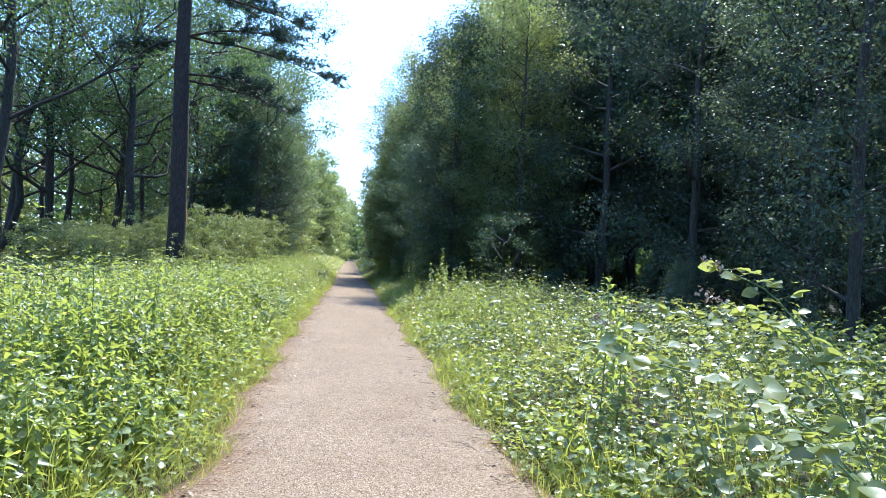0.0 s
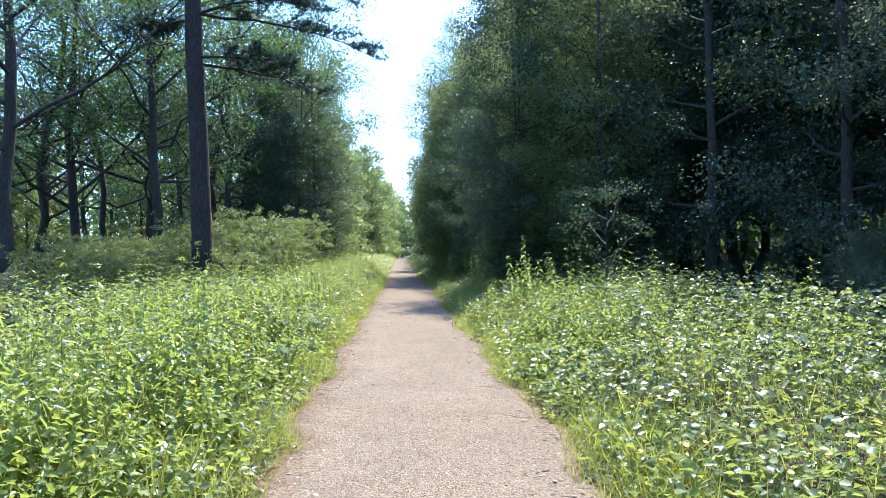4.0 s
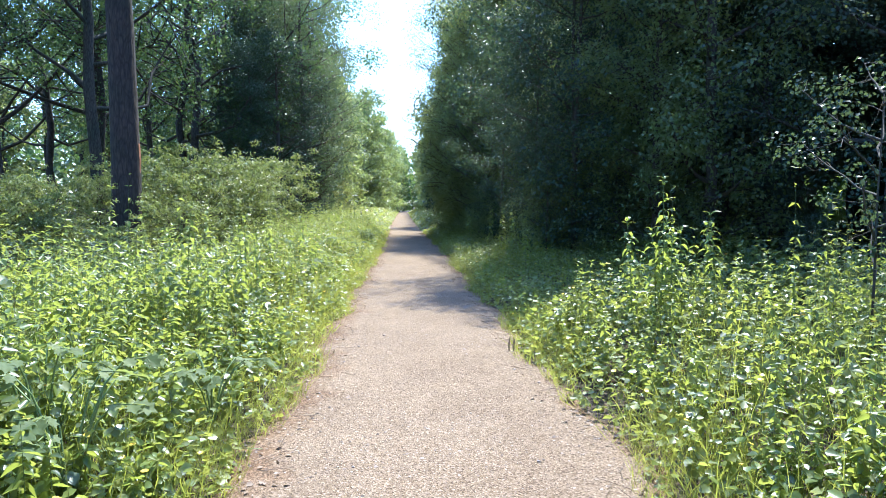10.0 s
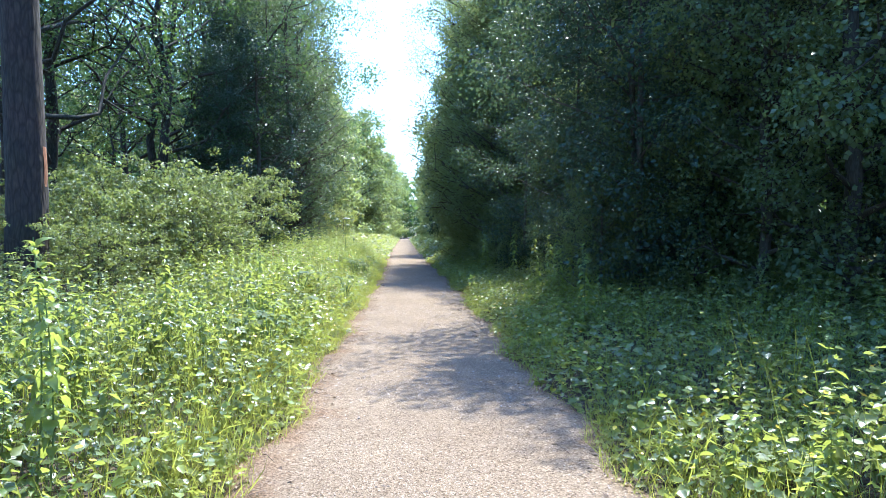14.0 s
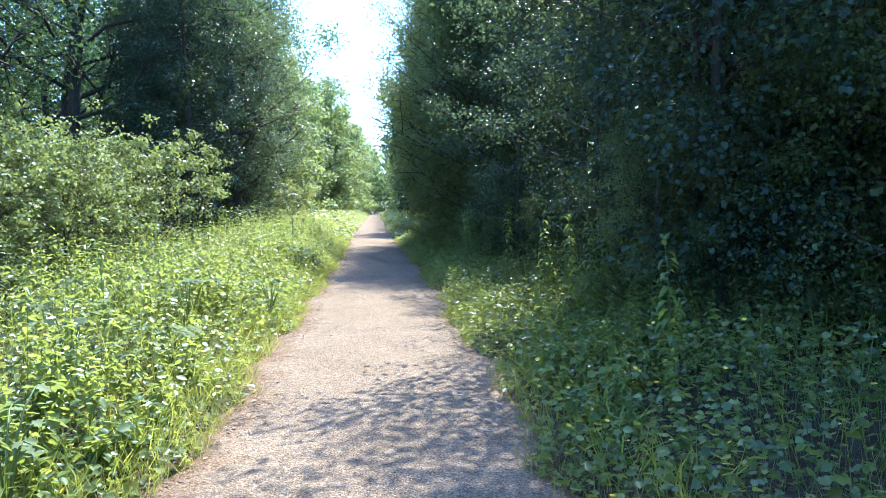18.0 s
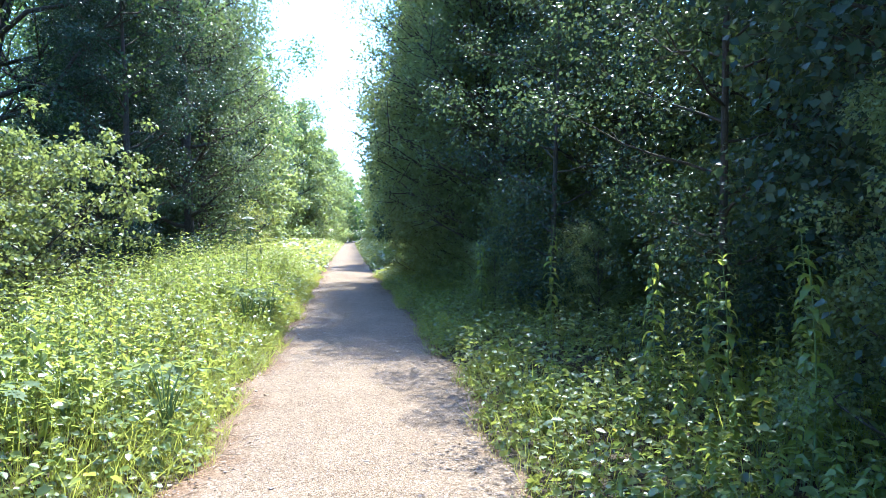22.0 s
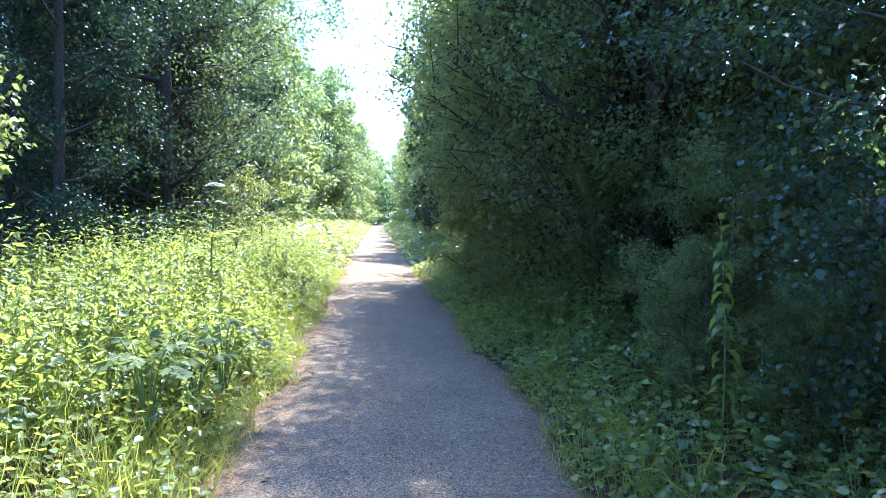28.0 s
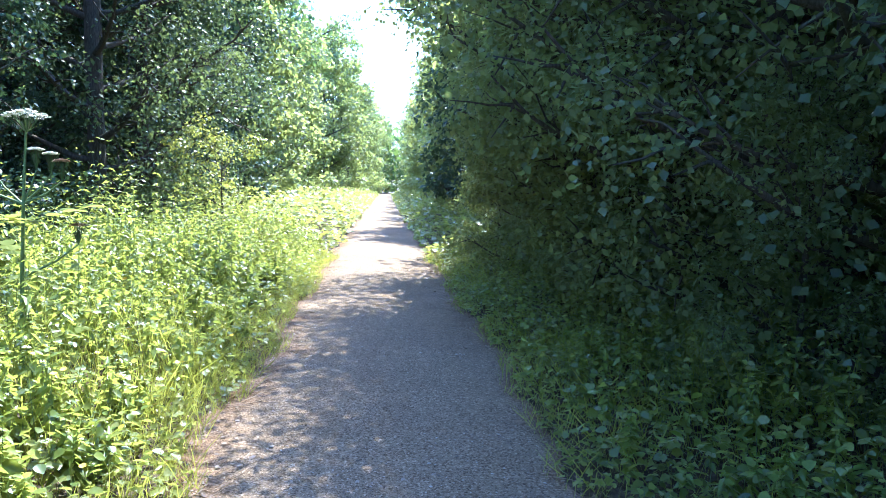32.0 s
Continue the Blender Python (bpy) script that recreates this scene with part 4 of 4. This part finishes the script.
for x, y, s in ((10.8, 20.0, 0.6), (11.2, 15.6, 0.6), (11.4, 11.2, 0.6), (10.8, 7.4, 0.5), (14.8, 16.6, 0.7), (14.4, 22.0, 0.8), (18.4, 19.4, 0.8), (9.8, 29.0, 0.8), (13.8, 11.4, 0.7), (6.6, 40.0, 0.8), (8.6, 38.6, 0.9), (10.6, 34.0, 0.9), (12.4, 17.0, 0.5), (13.4, 20.0, 0.5), (18.0, 24.0, 0.8), (21.0, 26.0, 0.9), (16.0, 13.0, 0.7), (18.6, 16.4, 0.8), (16.4, 18.6, 0.6), (21.4, 20.4, 0.9), (24.0, 22.0, 1.0)):
    deep_hollies.put(x, y, s)
for x, y, s in ((24.6, 28.6, 1.0), (19.0, 31.0, 1.0), (15.4, 26.8, 0.8), (27.0, 25.0, 1.1), (6.9, 32.0, 0.7), (6.6, 36.0, 0.75), (23.0, 33.0, 1.1), (13.0, 25.0, 0.7), (27.5, 31.0, 1.2), (12.5, 42.0, 0.9), (15.5, 40.0, 0.9), (18.0, 44.0, 1.0), (21.5, 41.0, 1.0), (15.0, 35.0, 0.8), (18.6, 37.0, 0.9), (24.5, 46.0, 1.1), (28.0, 42.0, 1.1), (21.0, 49.0, 1.1), (10.4, 24.4, 0.5), (11.0, 26.4, 0.5), (9.0, 22.4, 0.4), (12.2, 29.6, 0.7)):
    deep_hollies.put(x, y, s)
taken = [(99.0, 99.0)]
while len(taken) < 13:
    x, y = pick.uniform(13, 34), pick.uniform(12, 62)
    if x < 0.9 * y + 4 and all((x - a) ** 2 + (y - b) ** 2 > 25 for a, b in taken):
        taken.append((x, y))
        far_oaks.put(x, y, pick.uniform(0.8, 1.1))
# the wood goes on beside the start
for x, y, s in ((-15.5, 15, 1.0), (-15, 10, 0.9), (-11.5, 4, 1.0), (-17, 18, 1.0), (-14, 0, 1.0), (-20, 5, 1.1), (-9.5, -6, 0.9), (-22, 13, 1.0), (-26, 22, 1.0), (12, 0, 0.9), (17, 4, 1.0), (10.5, -6, 0.9), (22, 9, 1.0), (17, -4, 1.0), (-17, -7, 1.0), (24, 0, 1.0)):
    far_oaks.put(x, y, s)
# the far end of the ride
for x, y, s in ((1.6, 172, 0.95), (4.6, 168, 1.0), (7.5, 160, 1.05), (-6.0, 156, 1.1), (-0.6, 176, 1.0)):
    far_hazels.put(x, y, s)


# ---- the pine ----
def pine_tree():
    r = np.random.default_rng(77)
    z = np.array([-0.2, 0.15, 0.6, 2, 5, 8, 11, 14, 17, 19])
    lean = np.concatenate([np.stack([-0.012 * z + 0.05 * np.sin(z * 0.5), 0.02 * np.sin(z * 0.6)], 1), z[:, None]], 1)
    thick = np.array([0.44, 0.36, 0.325, 0.31, 0.285, 0.26, 0.22, 0.17, 0.1, 0.04])
    root = tagged(new("pine_tree"), "tall pine with a thick dark trunk and flat needle boughs", "tree")
    root.matrix_basis = placed(-5.61, 25.95, 0)
    part("trunk", smooth(mesh_of("trunk", *tube(lean, thick, 14, 0.035, r), PINE_BARK)), root, "thick reddish-brown scaly trunk")
    turn, high = np.meshgrid(np.linspace(-0.1, 0.36, 5), np.linspace(2.1, 2.75, 8))
    wide = 0.328 - 0.04 * np.abs(turn - 0.13) - 0.012 * np.abs(high - 2.42) / 0.3
    scar = np.stack([np.interp(high, z, lean[:, 0]) + wide * np.cos(turn), np.interp(high, z, lean[:, 1]) + wide * np.sin(turn), high], -1).reshape(-1, 3)
    corner = (np.arange(7)[:, None] * 5 + np.arange(4)[None]).ravel()
    part("bark_scar", smooth(mesh_of("bark_scar", scar, np.concatenate([np.stack([corner, corner + 1, corner + 6], 1), np.stack([corner, corner + 6, corner + 5], 1)]), SCAR)), root, "orange-brown scar where bark has flaked off")
    twigs, at, ways = [], [], []
    bough = [(7.4, 0.3, 3.9), (7.6, -0.35, 3.4), (9.0, 0.1, 5.5), (8.9, -0.45, 4.4), (8.7, 2.8, 2.2), (10.5, 0.05, 5.0), (10.8, 0.7, 4.2), (10.9, -1.0, 4.0), (11.4, 3.2, 3.2), (12.0, -0.3, 4.6), (12.6, 1.4, 3.8), (13.2, 4.4, 3.4), (13.6, 0.2, 4.2), (14.4, 2.2, 3.4), (15.0, 5.2, 3.2), (15.8, 0.8, 3.2), (16.6, 3.4, 2.6), (17.4, 5.6, 2.2), (18.2, 1.4, 1.8)]
    for h, a, reach in bough:
        start = np.array([np.interp(h, z, lean[:, k]) for k in range(3)])
        out = np.array([np.cos(a), np.sin(a), 0])
        s = np.linspace(0, 1, 7)[:, None]
        line = start + out * reach * s + np.array([0, 0, 1]) * reach * (0.1 * s - 0.28 * s**2) + np.cumsum(r.normal(0, 0.05, (7, 3)), 0) * (s > 0)
        twigs.append(tube(line, 0.055 * np.linspace(1, 0.15, 7), 6))
        for j in range(26):
            q = r.uniform(0.16, 1.0)
            p = np.array([np.interp(q, s[:, 0], line[:, k]) for k in range(3)])
            b = a + r.choice([-1, 1]) * r.uniform(0.3, 1.2)
            way = np.array([np.cos(b), np.sin(b), r.uniform(-0.1, 0.25)])
            length = r.uniform(0.6, 1.5) * (1.2 - 0.6 * q)
            twigs.append(tube(np.stack([p, p + way * length * 0.5, p + way * length]), [0.014, 0.009, 0.004], 3))
            for e in np.linspace(0.2, 1.0, 8):
                at.append(p + way * length * e + r.normal(0, 0.05, 3))
                ways.append(way + [0, 0, 0.35])
    tagged(part("branchwork", smooth(mesh_of("branchwork", *joined(twigs), PINE_BARK)), root), kind="stuff")
    at, ways = np.repeat(np.array(at), 13, 0), np.repeat(np.array(ways), 13, 0)
    n = len(at)
    needle = shape([(-0.09, 0, 0), (0.09, 0, 0), (0, 1, 0)], [(0, 1, 2)])
    part("needles", mesh_of("needles", *scatter(needle, at, ways * 0.7 + r.normal(0, 0.75, (n, 3)), r.normal(0, 1, (n, 3)), r.uniform(0.14, 0.28, n), 0.7), NEEDLE), root, "dark blue-green needles in flat layers")
    return root


pine_tree()


# ---- far woods all round, behind the nearer trees ----
def far_woods():
    r = np.random.default_rng(5)
    out = []
    for n, x0, x1, y0, y1, top in ((15000, -75, -40, 20, 130, 15), (9000, -40, -9, 84, 125, 15), (9000, 9, 45, 62, 125, 15), (7000, 12, 40, 42, 62, 6), (12000, 34, 60, 0, 70, 15), (9000, -45, 45, -45, -30, 14), (5000, -14, 14, 150, 172, 13), (6000, -60, -30, -30, 20, 14)):
        pos = np.stack([r.uniform(x0, x1, n), r.uniform(y0, y1, n), top * r.uniform(0.0, 1.0, n) ** 0.8 * (0.8 + 0.2 * np.sin(np.arange(n)))], 1)
        out.append(scatter(LEAF_SMALL, pos, r.normal(0, 1, (n, 3)), np.stack([r.normal(0, 0.6, n), r.normal(0, 0.6, n), np.ones(n)], 1), r.uniform(0.5, 1.0, n), 1.3))
    return out


stuff("far_woods", far_woods(), OAK, "dense distant woodland canopy", "woods")


# ---- single plants ----
def hogweed(x, y, height):
    r = np.random.default_rng(9)
    root = tagged(new("hogweed"), "tall hogweed with a flat white flower head", "wildflower")
    root.matrix_basis = placed(x, y, 0.4)
    z = np.linspace(0, 1, 7)
    line = np.stack([0.05 * z**2, -0.03 * z, z * height], 1)
    part("stem", smooth(mesh_of("stem", *tube(line, np.linspace(0.016, 0.006, 7), 7), STEM)), root)

    def umbel(name, top, size, material, label, foot=None):
        pieces = []
        n = 26
        k = np.arange(n)
        rad = size * np.sqrt((k + 0.5) / n)
        a = k * 2.4
        tips = top + np.stack([rad * np.cos(a), rad * np.sin(a), 0.05 - 0.35 * rad**2 / size], 1)
        pieces.append(stalks(np.repeat(top[None] - [0, 0, 0.07], n, 0), tips, 0.004))
        m = 12
        c = np.repeat(tips, m, 0) + r.normal(0, size * 0.1, (n * m, 3)) * [1, 1, 0.25]
        heads = scatter(PETAL, c, r.normal(0, 1, (n * m, 3)) * [1, 1, 0.1], np.stack([r.normal(0, 0.3, n * m), r.normal(0, 0.3, n * m), np.ones(n * m)], 1), r.uniform(0.011, 0.019, n * m))
        head = part(name, mesh_of(name, *heads, material), root, label)
        tagged(part("stalk_fan", mesh_of("stalk_fan", *pieces[0], STEM), head), kind="stuff")
        if foot is not None:
            part("side_stem", smooth(mesh_of("side_stem", *tube(np.stack([foot, foot * 0.4 + (top - [0, 0, 0.07]) * 0.6 - [0, 0, 0.02], top - [0, 0, 0.07]]), [0.008, 0.006, 0.004], 5), STEM)), root)

    umbel("flower_head", line[-1], 0.11, WHITE, "flat white flower head")
    joint = line[4] + [0, 0, 0.12]
    for a, d, h in ((2.9, 0.24, 0.2), (2.6, 0.17, 0.25), (0.1, 0.07, 0.26), (0.4, 0.15, 0.24), (-0.2, 0.2, 0.2)):
        umbel("flower_head", joint + [d * np.cos(a), d * np.sin(a), h], 0.036, BUDS if d > 0.18 else WHITE, "small fading side flower head", joint)
    umbel("seed_head", line[3] + [0.28, 0.0, 0.25], 0.04, BUDS, "small brownish flower head", line[3])
    for k, (u, a) in enumerate(((0.25, 0.5), (0.4, 3.4), (0.55, 1.9), (0.66, 4.6), (0.68, 0.2))):
        p = np.array([np.interp(u, z, line[:, i]) for i in range(3)])
        way = np.array([np.cos(a), np.sin(a), 0.25])
        spots = np.array([p + way * q for q in (0.12, 0.2, 0.28, 0.2, 0.12)])
        ways = np.array([way + np.array([-way[1], way[0], 0]) * q for q in (-1.1, -0.8, 0, 0.8, 1.1)])
        part("leaf", mesh_of("leaf", *joined([scatter(LEAF_FINE, spots, ways, np.tile([0, 0, 1.0], (5, 1)), 0.14), stalks(p[None], (p + way * 0.28)[None], 0.005)]), HERB), root)


hogweed(-1.35, 35.98, 1.74)


def tall_nettle(x, y, height, seed, lean=0.0):
    r = np.random.default_rng(seed)
    root = tagged(new("tall_nettle"), "tall single nettle standing above the other plants", "nettle", "tall nettles")
    root.matrix_basis = placed(x, y, r.uniform(0, 6))
    z = np.linspace(0, 1, 6)
    line = np.stack([lean * z**2, 0.04 * np.sin(z * 3), z * height], 1)
    part("stem", smooth(mesh_of("stem", *tube(line, np.linspace(0.006, 0.003, 6), 5), STEM)), root)
    pairs = 16
    for k in range(pairs):
        u = 0.34 + 0.66 * ((k + r.uniform(0, 0.3)) / pairs) ** 0.9
        p = np.array([np.interp(u, z, line[:, i]) for i in range(3)])
        for s in (0, np.pi):
            a = k * 1.57 + s + r.normal(0, 0.25)
            size = (0.128 - 0.05 * max(0, u - 0.55) / 0.45) * r.uniform(0.85, 1.2)
            way = np.array([[np.cos(a), np.sin(a), r.normal(-0.42, 0.3) if u < 0.93 else 0.8]])
            part("leaf", mesh_of("leaf", *scatter(LEAF_ARCH, p[None], way, np.array([[r.normal(0, 0.25), r.normal(0, 0.25), 1.0]]), size, 0.85), NETTLE), root)
    return root


for k, (x, y, h, lean) in enumerate(((2.83, 16.0, 1.72, 0.03), (2.66, 16.2, 1.34, -0.06), (3.0, 16.3, 1.3, 0.05), (2.92, 15.8, 1.2, 0.06), (2.75, 15.9, 1.25, -0.05), (3.35, 16.1, 1.4, 0.08), (3.5, 16.5, 1.3, -0.04), (3.25, 16.6, 1.25, 0.04), (2.72, 4.8, 1.36, 0.05), (2.98, 5.1, 1.22, -0.03), (-1.15, 5.35, 1.32, 0.04), (-1.35, 5.6, 1.25, -0.03), (-1.04, 6.73, 1.28, 0.05), (-2.75, 35.0, 1.32, 0.03), (-2.4, 35.6, 1.28, 0.0), (-2.15, 35.3, 1.25, 0.05), (2.95, 29.4, 1.5, 0.03), (2.5, 31.5, 1.5, -0.05))):
    tall_nettle(x, y, h, 100 + k, lean)
for k, (x, y, h, lean) in enumerate(((-1.4, 16.7, 1.42, 0.03), (-1.5, 16.4, 1.2, -0.04), (-1.1, 17.5, 1.32, 0.02), (-1.2, 17.8, 1.24, -0.03), (-0.95, 17.3, 1.14, 0.04), (2.95, 25.0, 1.35, 0.03), (3.2, 25.4, 1.45, -0.03), (3.0, 25.9, 1.3, 0.05), (3.35, 24.8, 1.3, 0.02), (-1.5, 24.2, 1.2, 0.03), (-2.0, 27.4, 1.2, 0.02), (-1.2, 10.6, 1.3, 0.04), (-1.35, 10.9, 1.22, -0.03), (2.9, 26.6, 1.35, 0.03), (3.05, 26.2, 1.25, -0.03), (2.75, 22.6, 1.2, 0.02))):
    tall_nettle(x, y, h, 116 + k, lean)


def bramble_cane(points, seed, leaves, size, flowers=0):
    """One arching bramble cane with leaves of three leaflets and a brown bud spray at its tip."""
    r = np.random.default_rng(seed)
    points = np.array(points, float)
    root = tagged(new("bramble_cane"), "arching bramble cane with large pale green leaves", "bramble", "arching brambles")
    root.matrix_basis = placed(*points[0][:2], 0)
    points = points - [points[0][0], points[0][1], 0]
    t = np.linspace(0, 1, len(points))
    s = np.linspace(0, 1, 12)
    line = np.stack([np.interp(s, t, points[:, k]) for k in range(3)], 1)
    line[1:-1] = (line[:-2] + 2 * line[1:-1] + line[2:]) / 4
    part("cane", smooth(mesh_of("cane", *tube(line, np.linspace(0.005, 0.0025, 12), 6), STEM)), root, "reddish-green thorny cane")
    for k in range(leaves):
        u = 0.3 + 0.7 * (k + r.uniform(0, 0.8)) / leaves
        p = np.array([np.interp(u, s, line[:, i]) for i in range(3)])
        a = k * 2.6 + r.normal(0, 0.4)
        way = np.array([np.cos(a), np.sin(a), r.uniform(-0.1, 0.5)])
        q = p + way * 0.07
        ways = np.array([way + np.array([-way[1], way[0], 0]) * o + [0, 0, r.normal(-0.25, 0.25)] for o in (-1.5, 0, 1.5)])
        up = np.tile([r.normal(0, 0.5), r.normal(-0.35, 0.5), 1.0], (3, 1))
        part("leaf", mesh_of("leaf", *joined([scatter(LEAF_FINE, np.repeat(q[None], 3, 0), ways, up, np.array([0.85, 1.1, 0.85]) * size * r.uniform(0.8, 1.15), 1.15), stalks(p[None], q[None], 0.003)]), BRAMBLE), root)
    if flowers:
        n = flowers
        c = line[-1] + np.linspace(0, 1, n)[:, None] * (line[-1] - line[-2]) * 1.5 + r.normal(0, 0.012, (n, 3))
        tagged(part("bud_spray", mesh_of("bud_spray", *scatter(PETAL, c, r.normal(0, 1, (n, 3)), r.normal(0, 1, (n, 3)), r.uniform(0.01, 0.018, n)), BUDS), root), "spray of brownish buds", kind="stuff")


bramble_cane([(3.0, 2.0, 0), (2.8, 2.1, 0.7), (2.4, 2.2, 1.0), (2.05, 2.25, 1.06), (1.72, 2.3, 1.14)], 1, 18, 0.078)
bramble_cane([(3.2, 2.2, 0), (3.0, 2.5, 0.9), (2.75, 2.6, 1.2), (2.5, 2.65, 1.3)], 2, 16, 0.075, 34)
bramble_cane([(2.9, 1.7, 0), (2.75, 1.9, 0.6), (2.5, 2.0, 0.86), (2.3, 2.05, 0.84)], 3, 16, 0.082)
bramble_cane([(3.4, 2.6, 0), (3.2, 2.9, 1.0), (2.95, 3.0, 1.35), (2.7, 3.05, 1.45)], 4, 15, 0.075, 36)
bramble_cane([(2.6, 2.6, 0), (2.5, 2.9, 0.8), (2.35, 3.0, 1.05), (2.15, 3.1, 1.14)], 5, 14, 0.072, 30)
bramble_cane([(3.3, 3.3, 0), (3.1, 3.5, 0.9), (2.9, 3.6, 1.15), (2.6, 3.7, 1.2)], 6, 14, 0.072, 30)
bramble_cane([(3.2, 9.8, 0), (3.0, 9.9, 0.8), (2.8, 10.0, 1.05), (2.5, 10.1, 1.1)], 7, 14, 0.07)
bramble_cane([(-2.2, 13.4, 0), (-2.0, 13.4, 0.8), (-1.6, 13.5, 1.1), (-1.3, 13.5, 1.0)], 8, 14, 0.07)



def sapling(x, y):
    grown = grow(71, 2.45, 0.012, 0.35, 0.6, 9, 4, 1200, 0.036, LEAF_SMALL, rise=0.5, clump=0.12, shoots=1.6)
    root = tree("sapling", grown, OAK_BARK, DIM_LEAF, "young tree with sparse pale leaves against dark woods", "sapling")
    root.matrix_basis = placed(x, y, 1.0)


sapling(4.05, 14.95)


def dead_stub(x, y):
    root = tagged(new("dead_dock_stub"), "small dark dead stalk at the path edge", "plant stub")
    root.matrix_basis = placed(x, y, 0.3)
    r = np.random.default_rng(4)
    for dx, h, w in ((-0.02, 0.15, 0.009), (0.03, 0.12, 0.013)):
        line = np.array([(dx, 0, -0.02), (dx - 0.004, 0.005, h * 0.5), (dx + 0.008, 0, h)])
        part("stalk", smooth(mesh_of("stalk", *tube(line, [w * 0.5, w, w * 0.55], 7, 0.1, r), LITTER)), root)


dead_stub(1.66, 16.76)


def broad_herb(x, y, height, seed, leaves=9):
    """A low plant with large, pale, divided leaves on arching stalks."""
    r = np.random.default_rng(seed)
    root = tagged(new("hogweed_rosette"), "low hogweed plant with broad pale divided leaves", "wild plant", "broad pale leaves")
    root.matrix_basis = placed(x, y, r.uniform(0, 6))
    for k in range(leaves):
        a = k * 2.4 + r.normal(0, 0.2)
        out = np.array([np.cos(a), np.sin(a), 0])
        reach, h = r.uniform(0.16, 0.34), height * r.uniform(0.75, 1.05)
        u = np.linspace(0, 1, 6)[:, None]
        line = out * reach * u**1.5 + np.array([0, 0, 1]) * h * np.sin(u * 1.75) / np.sin(1.75)
        stalk = part("leaf_stalk", smooth(mesh_of("leaf_stalk", *tube(line, np.linspace(0.007, 0.003, 6), 5), STEM)), root)
        side = np.array([-out[1], out[0], 0])
        spots = np.array([line[4], line[4], line[5], line[5], line[5]])
        ways = np.array([out * 0.5 + side, out * 0.5 - side, out * 0.7 + side * 0.8, out * 0.7 - side * 0.8, out]) + r.normal([0, 0, -0.3], 0.18, (5, 3))
        tilt = r.normal([0, 0, 1.0], 0.3, (5, 3))
        part("leaf", mesh_of("leaf", *scatter(LEAF_DIVIDED, spots, ways, tilt, np.array([0.09, 0.09, 0.11, 0.11, 0.14]) * r.uniform(0.62, 0.9)), PALE), stalk, "broad pale green divided leaf")


for k, (x, y, h) in enumerate(((-0.53, 33.0, 0.68), (-0.65, 32.63, 0.6), (-0.75, 32.0, 0.7), (-1.5, 23.6, 0.75), (-0.85, 23.9, 0.55), (-1.1, 25.4, 0.7), (-0.75, 12.9, 0.72), (-0.95, 13.1, 0.78), (-0.55, 14.3, 0.5), (-0.5, 11.3, 0.5), (2.4, 11.6, 0.36), (-0.5, 26.8, 0.55), (-0.75, 21.2, 0.6), (-1.0, 20.9, 0.62))):
    broad_herb(x, y, h, 300 + k)


def dry_dock(x, y, seed):
    """Old seed spikes of dock, dry and reddish brown."""
    r = np.random.default_rng(seed)
    root = tagged(new("dry_dock"), "dry reddish-brown dock stalks with old seed spikes", "wild plant", "dry docks")
    root.matrix_basis = placed(x, y, r.uniform(0, 6))
    for k in range(5):
        foot = np.append(r.normal(0, 0.06, 2), 0)
        tip = foot + [r.normal(0, 0.12), r.normal(0, 0.12), r.uniform(0.75, 1.05)]
        u = np.linspace(0, 1, 5)[:, None]
        line = foot + (tip - foot) * u + np.array([0.03, 0, 0]) * np.sin(u * 3)
        stalk = part("stalk", smooth(mesh_of("stalk", *tube(line, np.linspace(0.005, 0.002, 5), 5), BUDS)), root)
        n = 70
        c = foot + (tip - foot) * r.uniform(0.5, 1.0, (n, 1)) + r.normal(0, 0.018, (n, 3))
        tagged(part("seed_spike", mesh_of("seed_spike", *scatter(PETAL, c, r.normal(0, 1, (n, 3)), r.normal(0, 1, (n, 3)), r.uniform(0.008, 0.016, n)), RUST), stalk), "rust-brown seed spike", kind="stuff")


for k, (x, y) in enumerate(((-2.7, 32.4), (-3.0, 32.8), (-2.5, 32.9))):
    dry_dock(x, y, 400 + k)


def lit_sapling(x, y):
    grown = grow(73, 2.1, 0.018, 0.2, 0.6, 10, 5, 2600, 0.045, LEAF_ROUND, rise=0.6, clump=0.13, shoots=1.6)
    root = tree("sapling", grown, TWIG_BARK, HERB, "bright yellow-green young tree in the sun at the wood's edge", "sapling")
    root.matrix_basis = placed(x, y, 2.0)


lit_sapling(-2.15, 44.0)


# ---- single larger stones lying in the path ----
def stone_mesh(seed):
    r = np.random.default_rng(seed)
    bm = bmesh.new()
    bmesh.ops.create_icosphere(bm, subdivisions=1, radius=0.5)
    squash = r.uniform([0.8, 0.6, 0.35], [1.1, 0.9, 0.55])
    for v in bm.verts:
        v.co = Vector(np.array(v.co) * squash * r.uniform(0.85, 1.12))
    me = bpy.data.meshes.new("stone")
    bm.to_mesh(me)
    bm.free()
    me.materials.append(PEBBLE)
    return me


stone_kinds = [stone_mesh(k) for k in range(7)]
stone_dice = np.random.default_rng(64)
for k in range(170):
    y = stone_dice.uniform(1.5, 37)
    left, right = edges(y)
    stone = part("stone", stone_kinds[k % 7], path)
    stone.matrix_basis = placed(left + (right - left) * stone_dice.uniform(0.06, 0.94), y, stone_dice.uniform(0, 6.28), stone_dice.uniform(0.018, 0.04), 0.018)
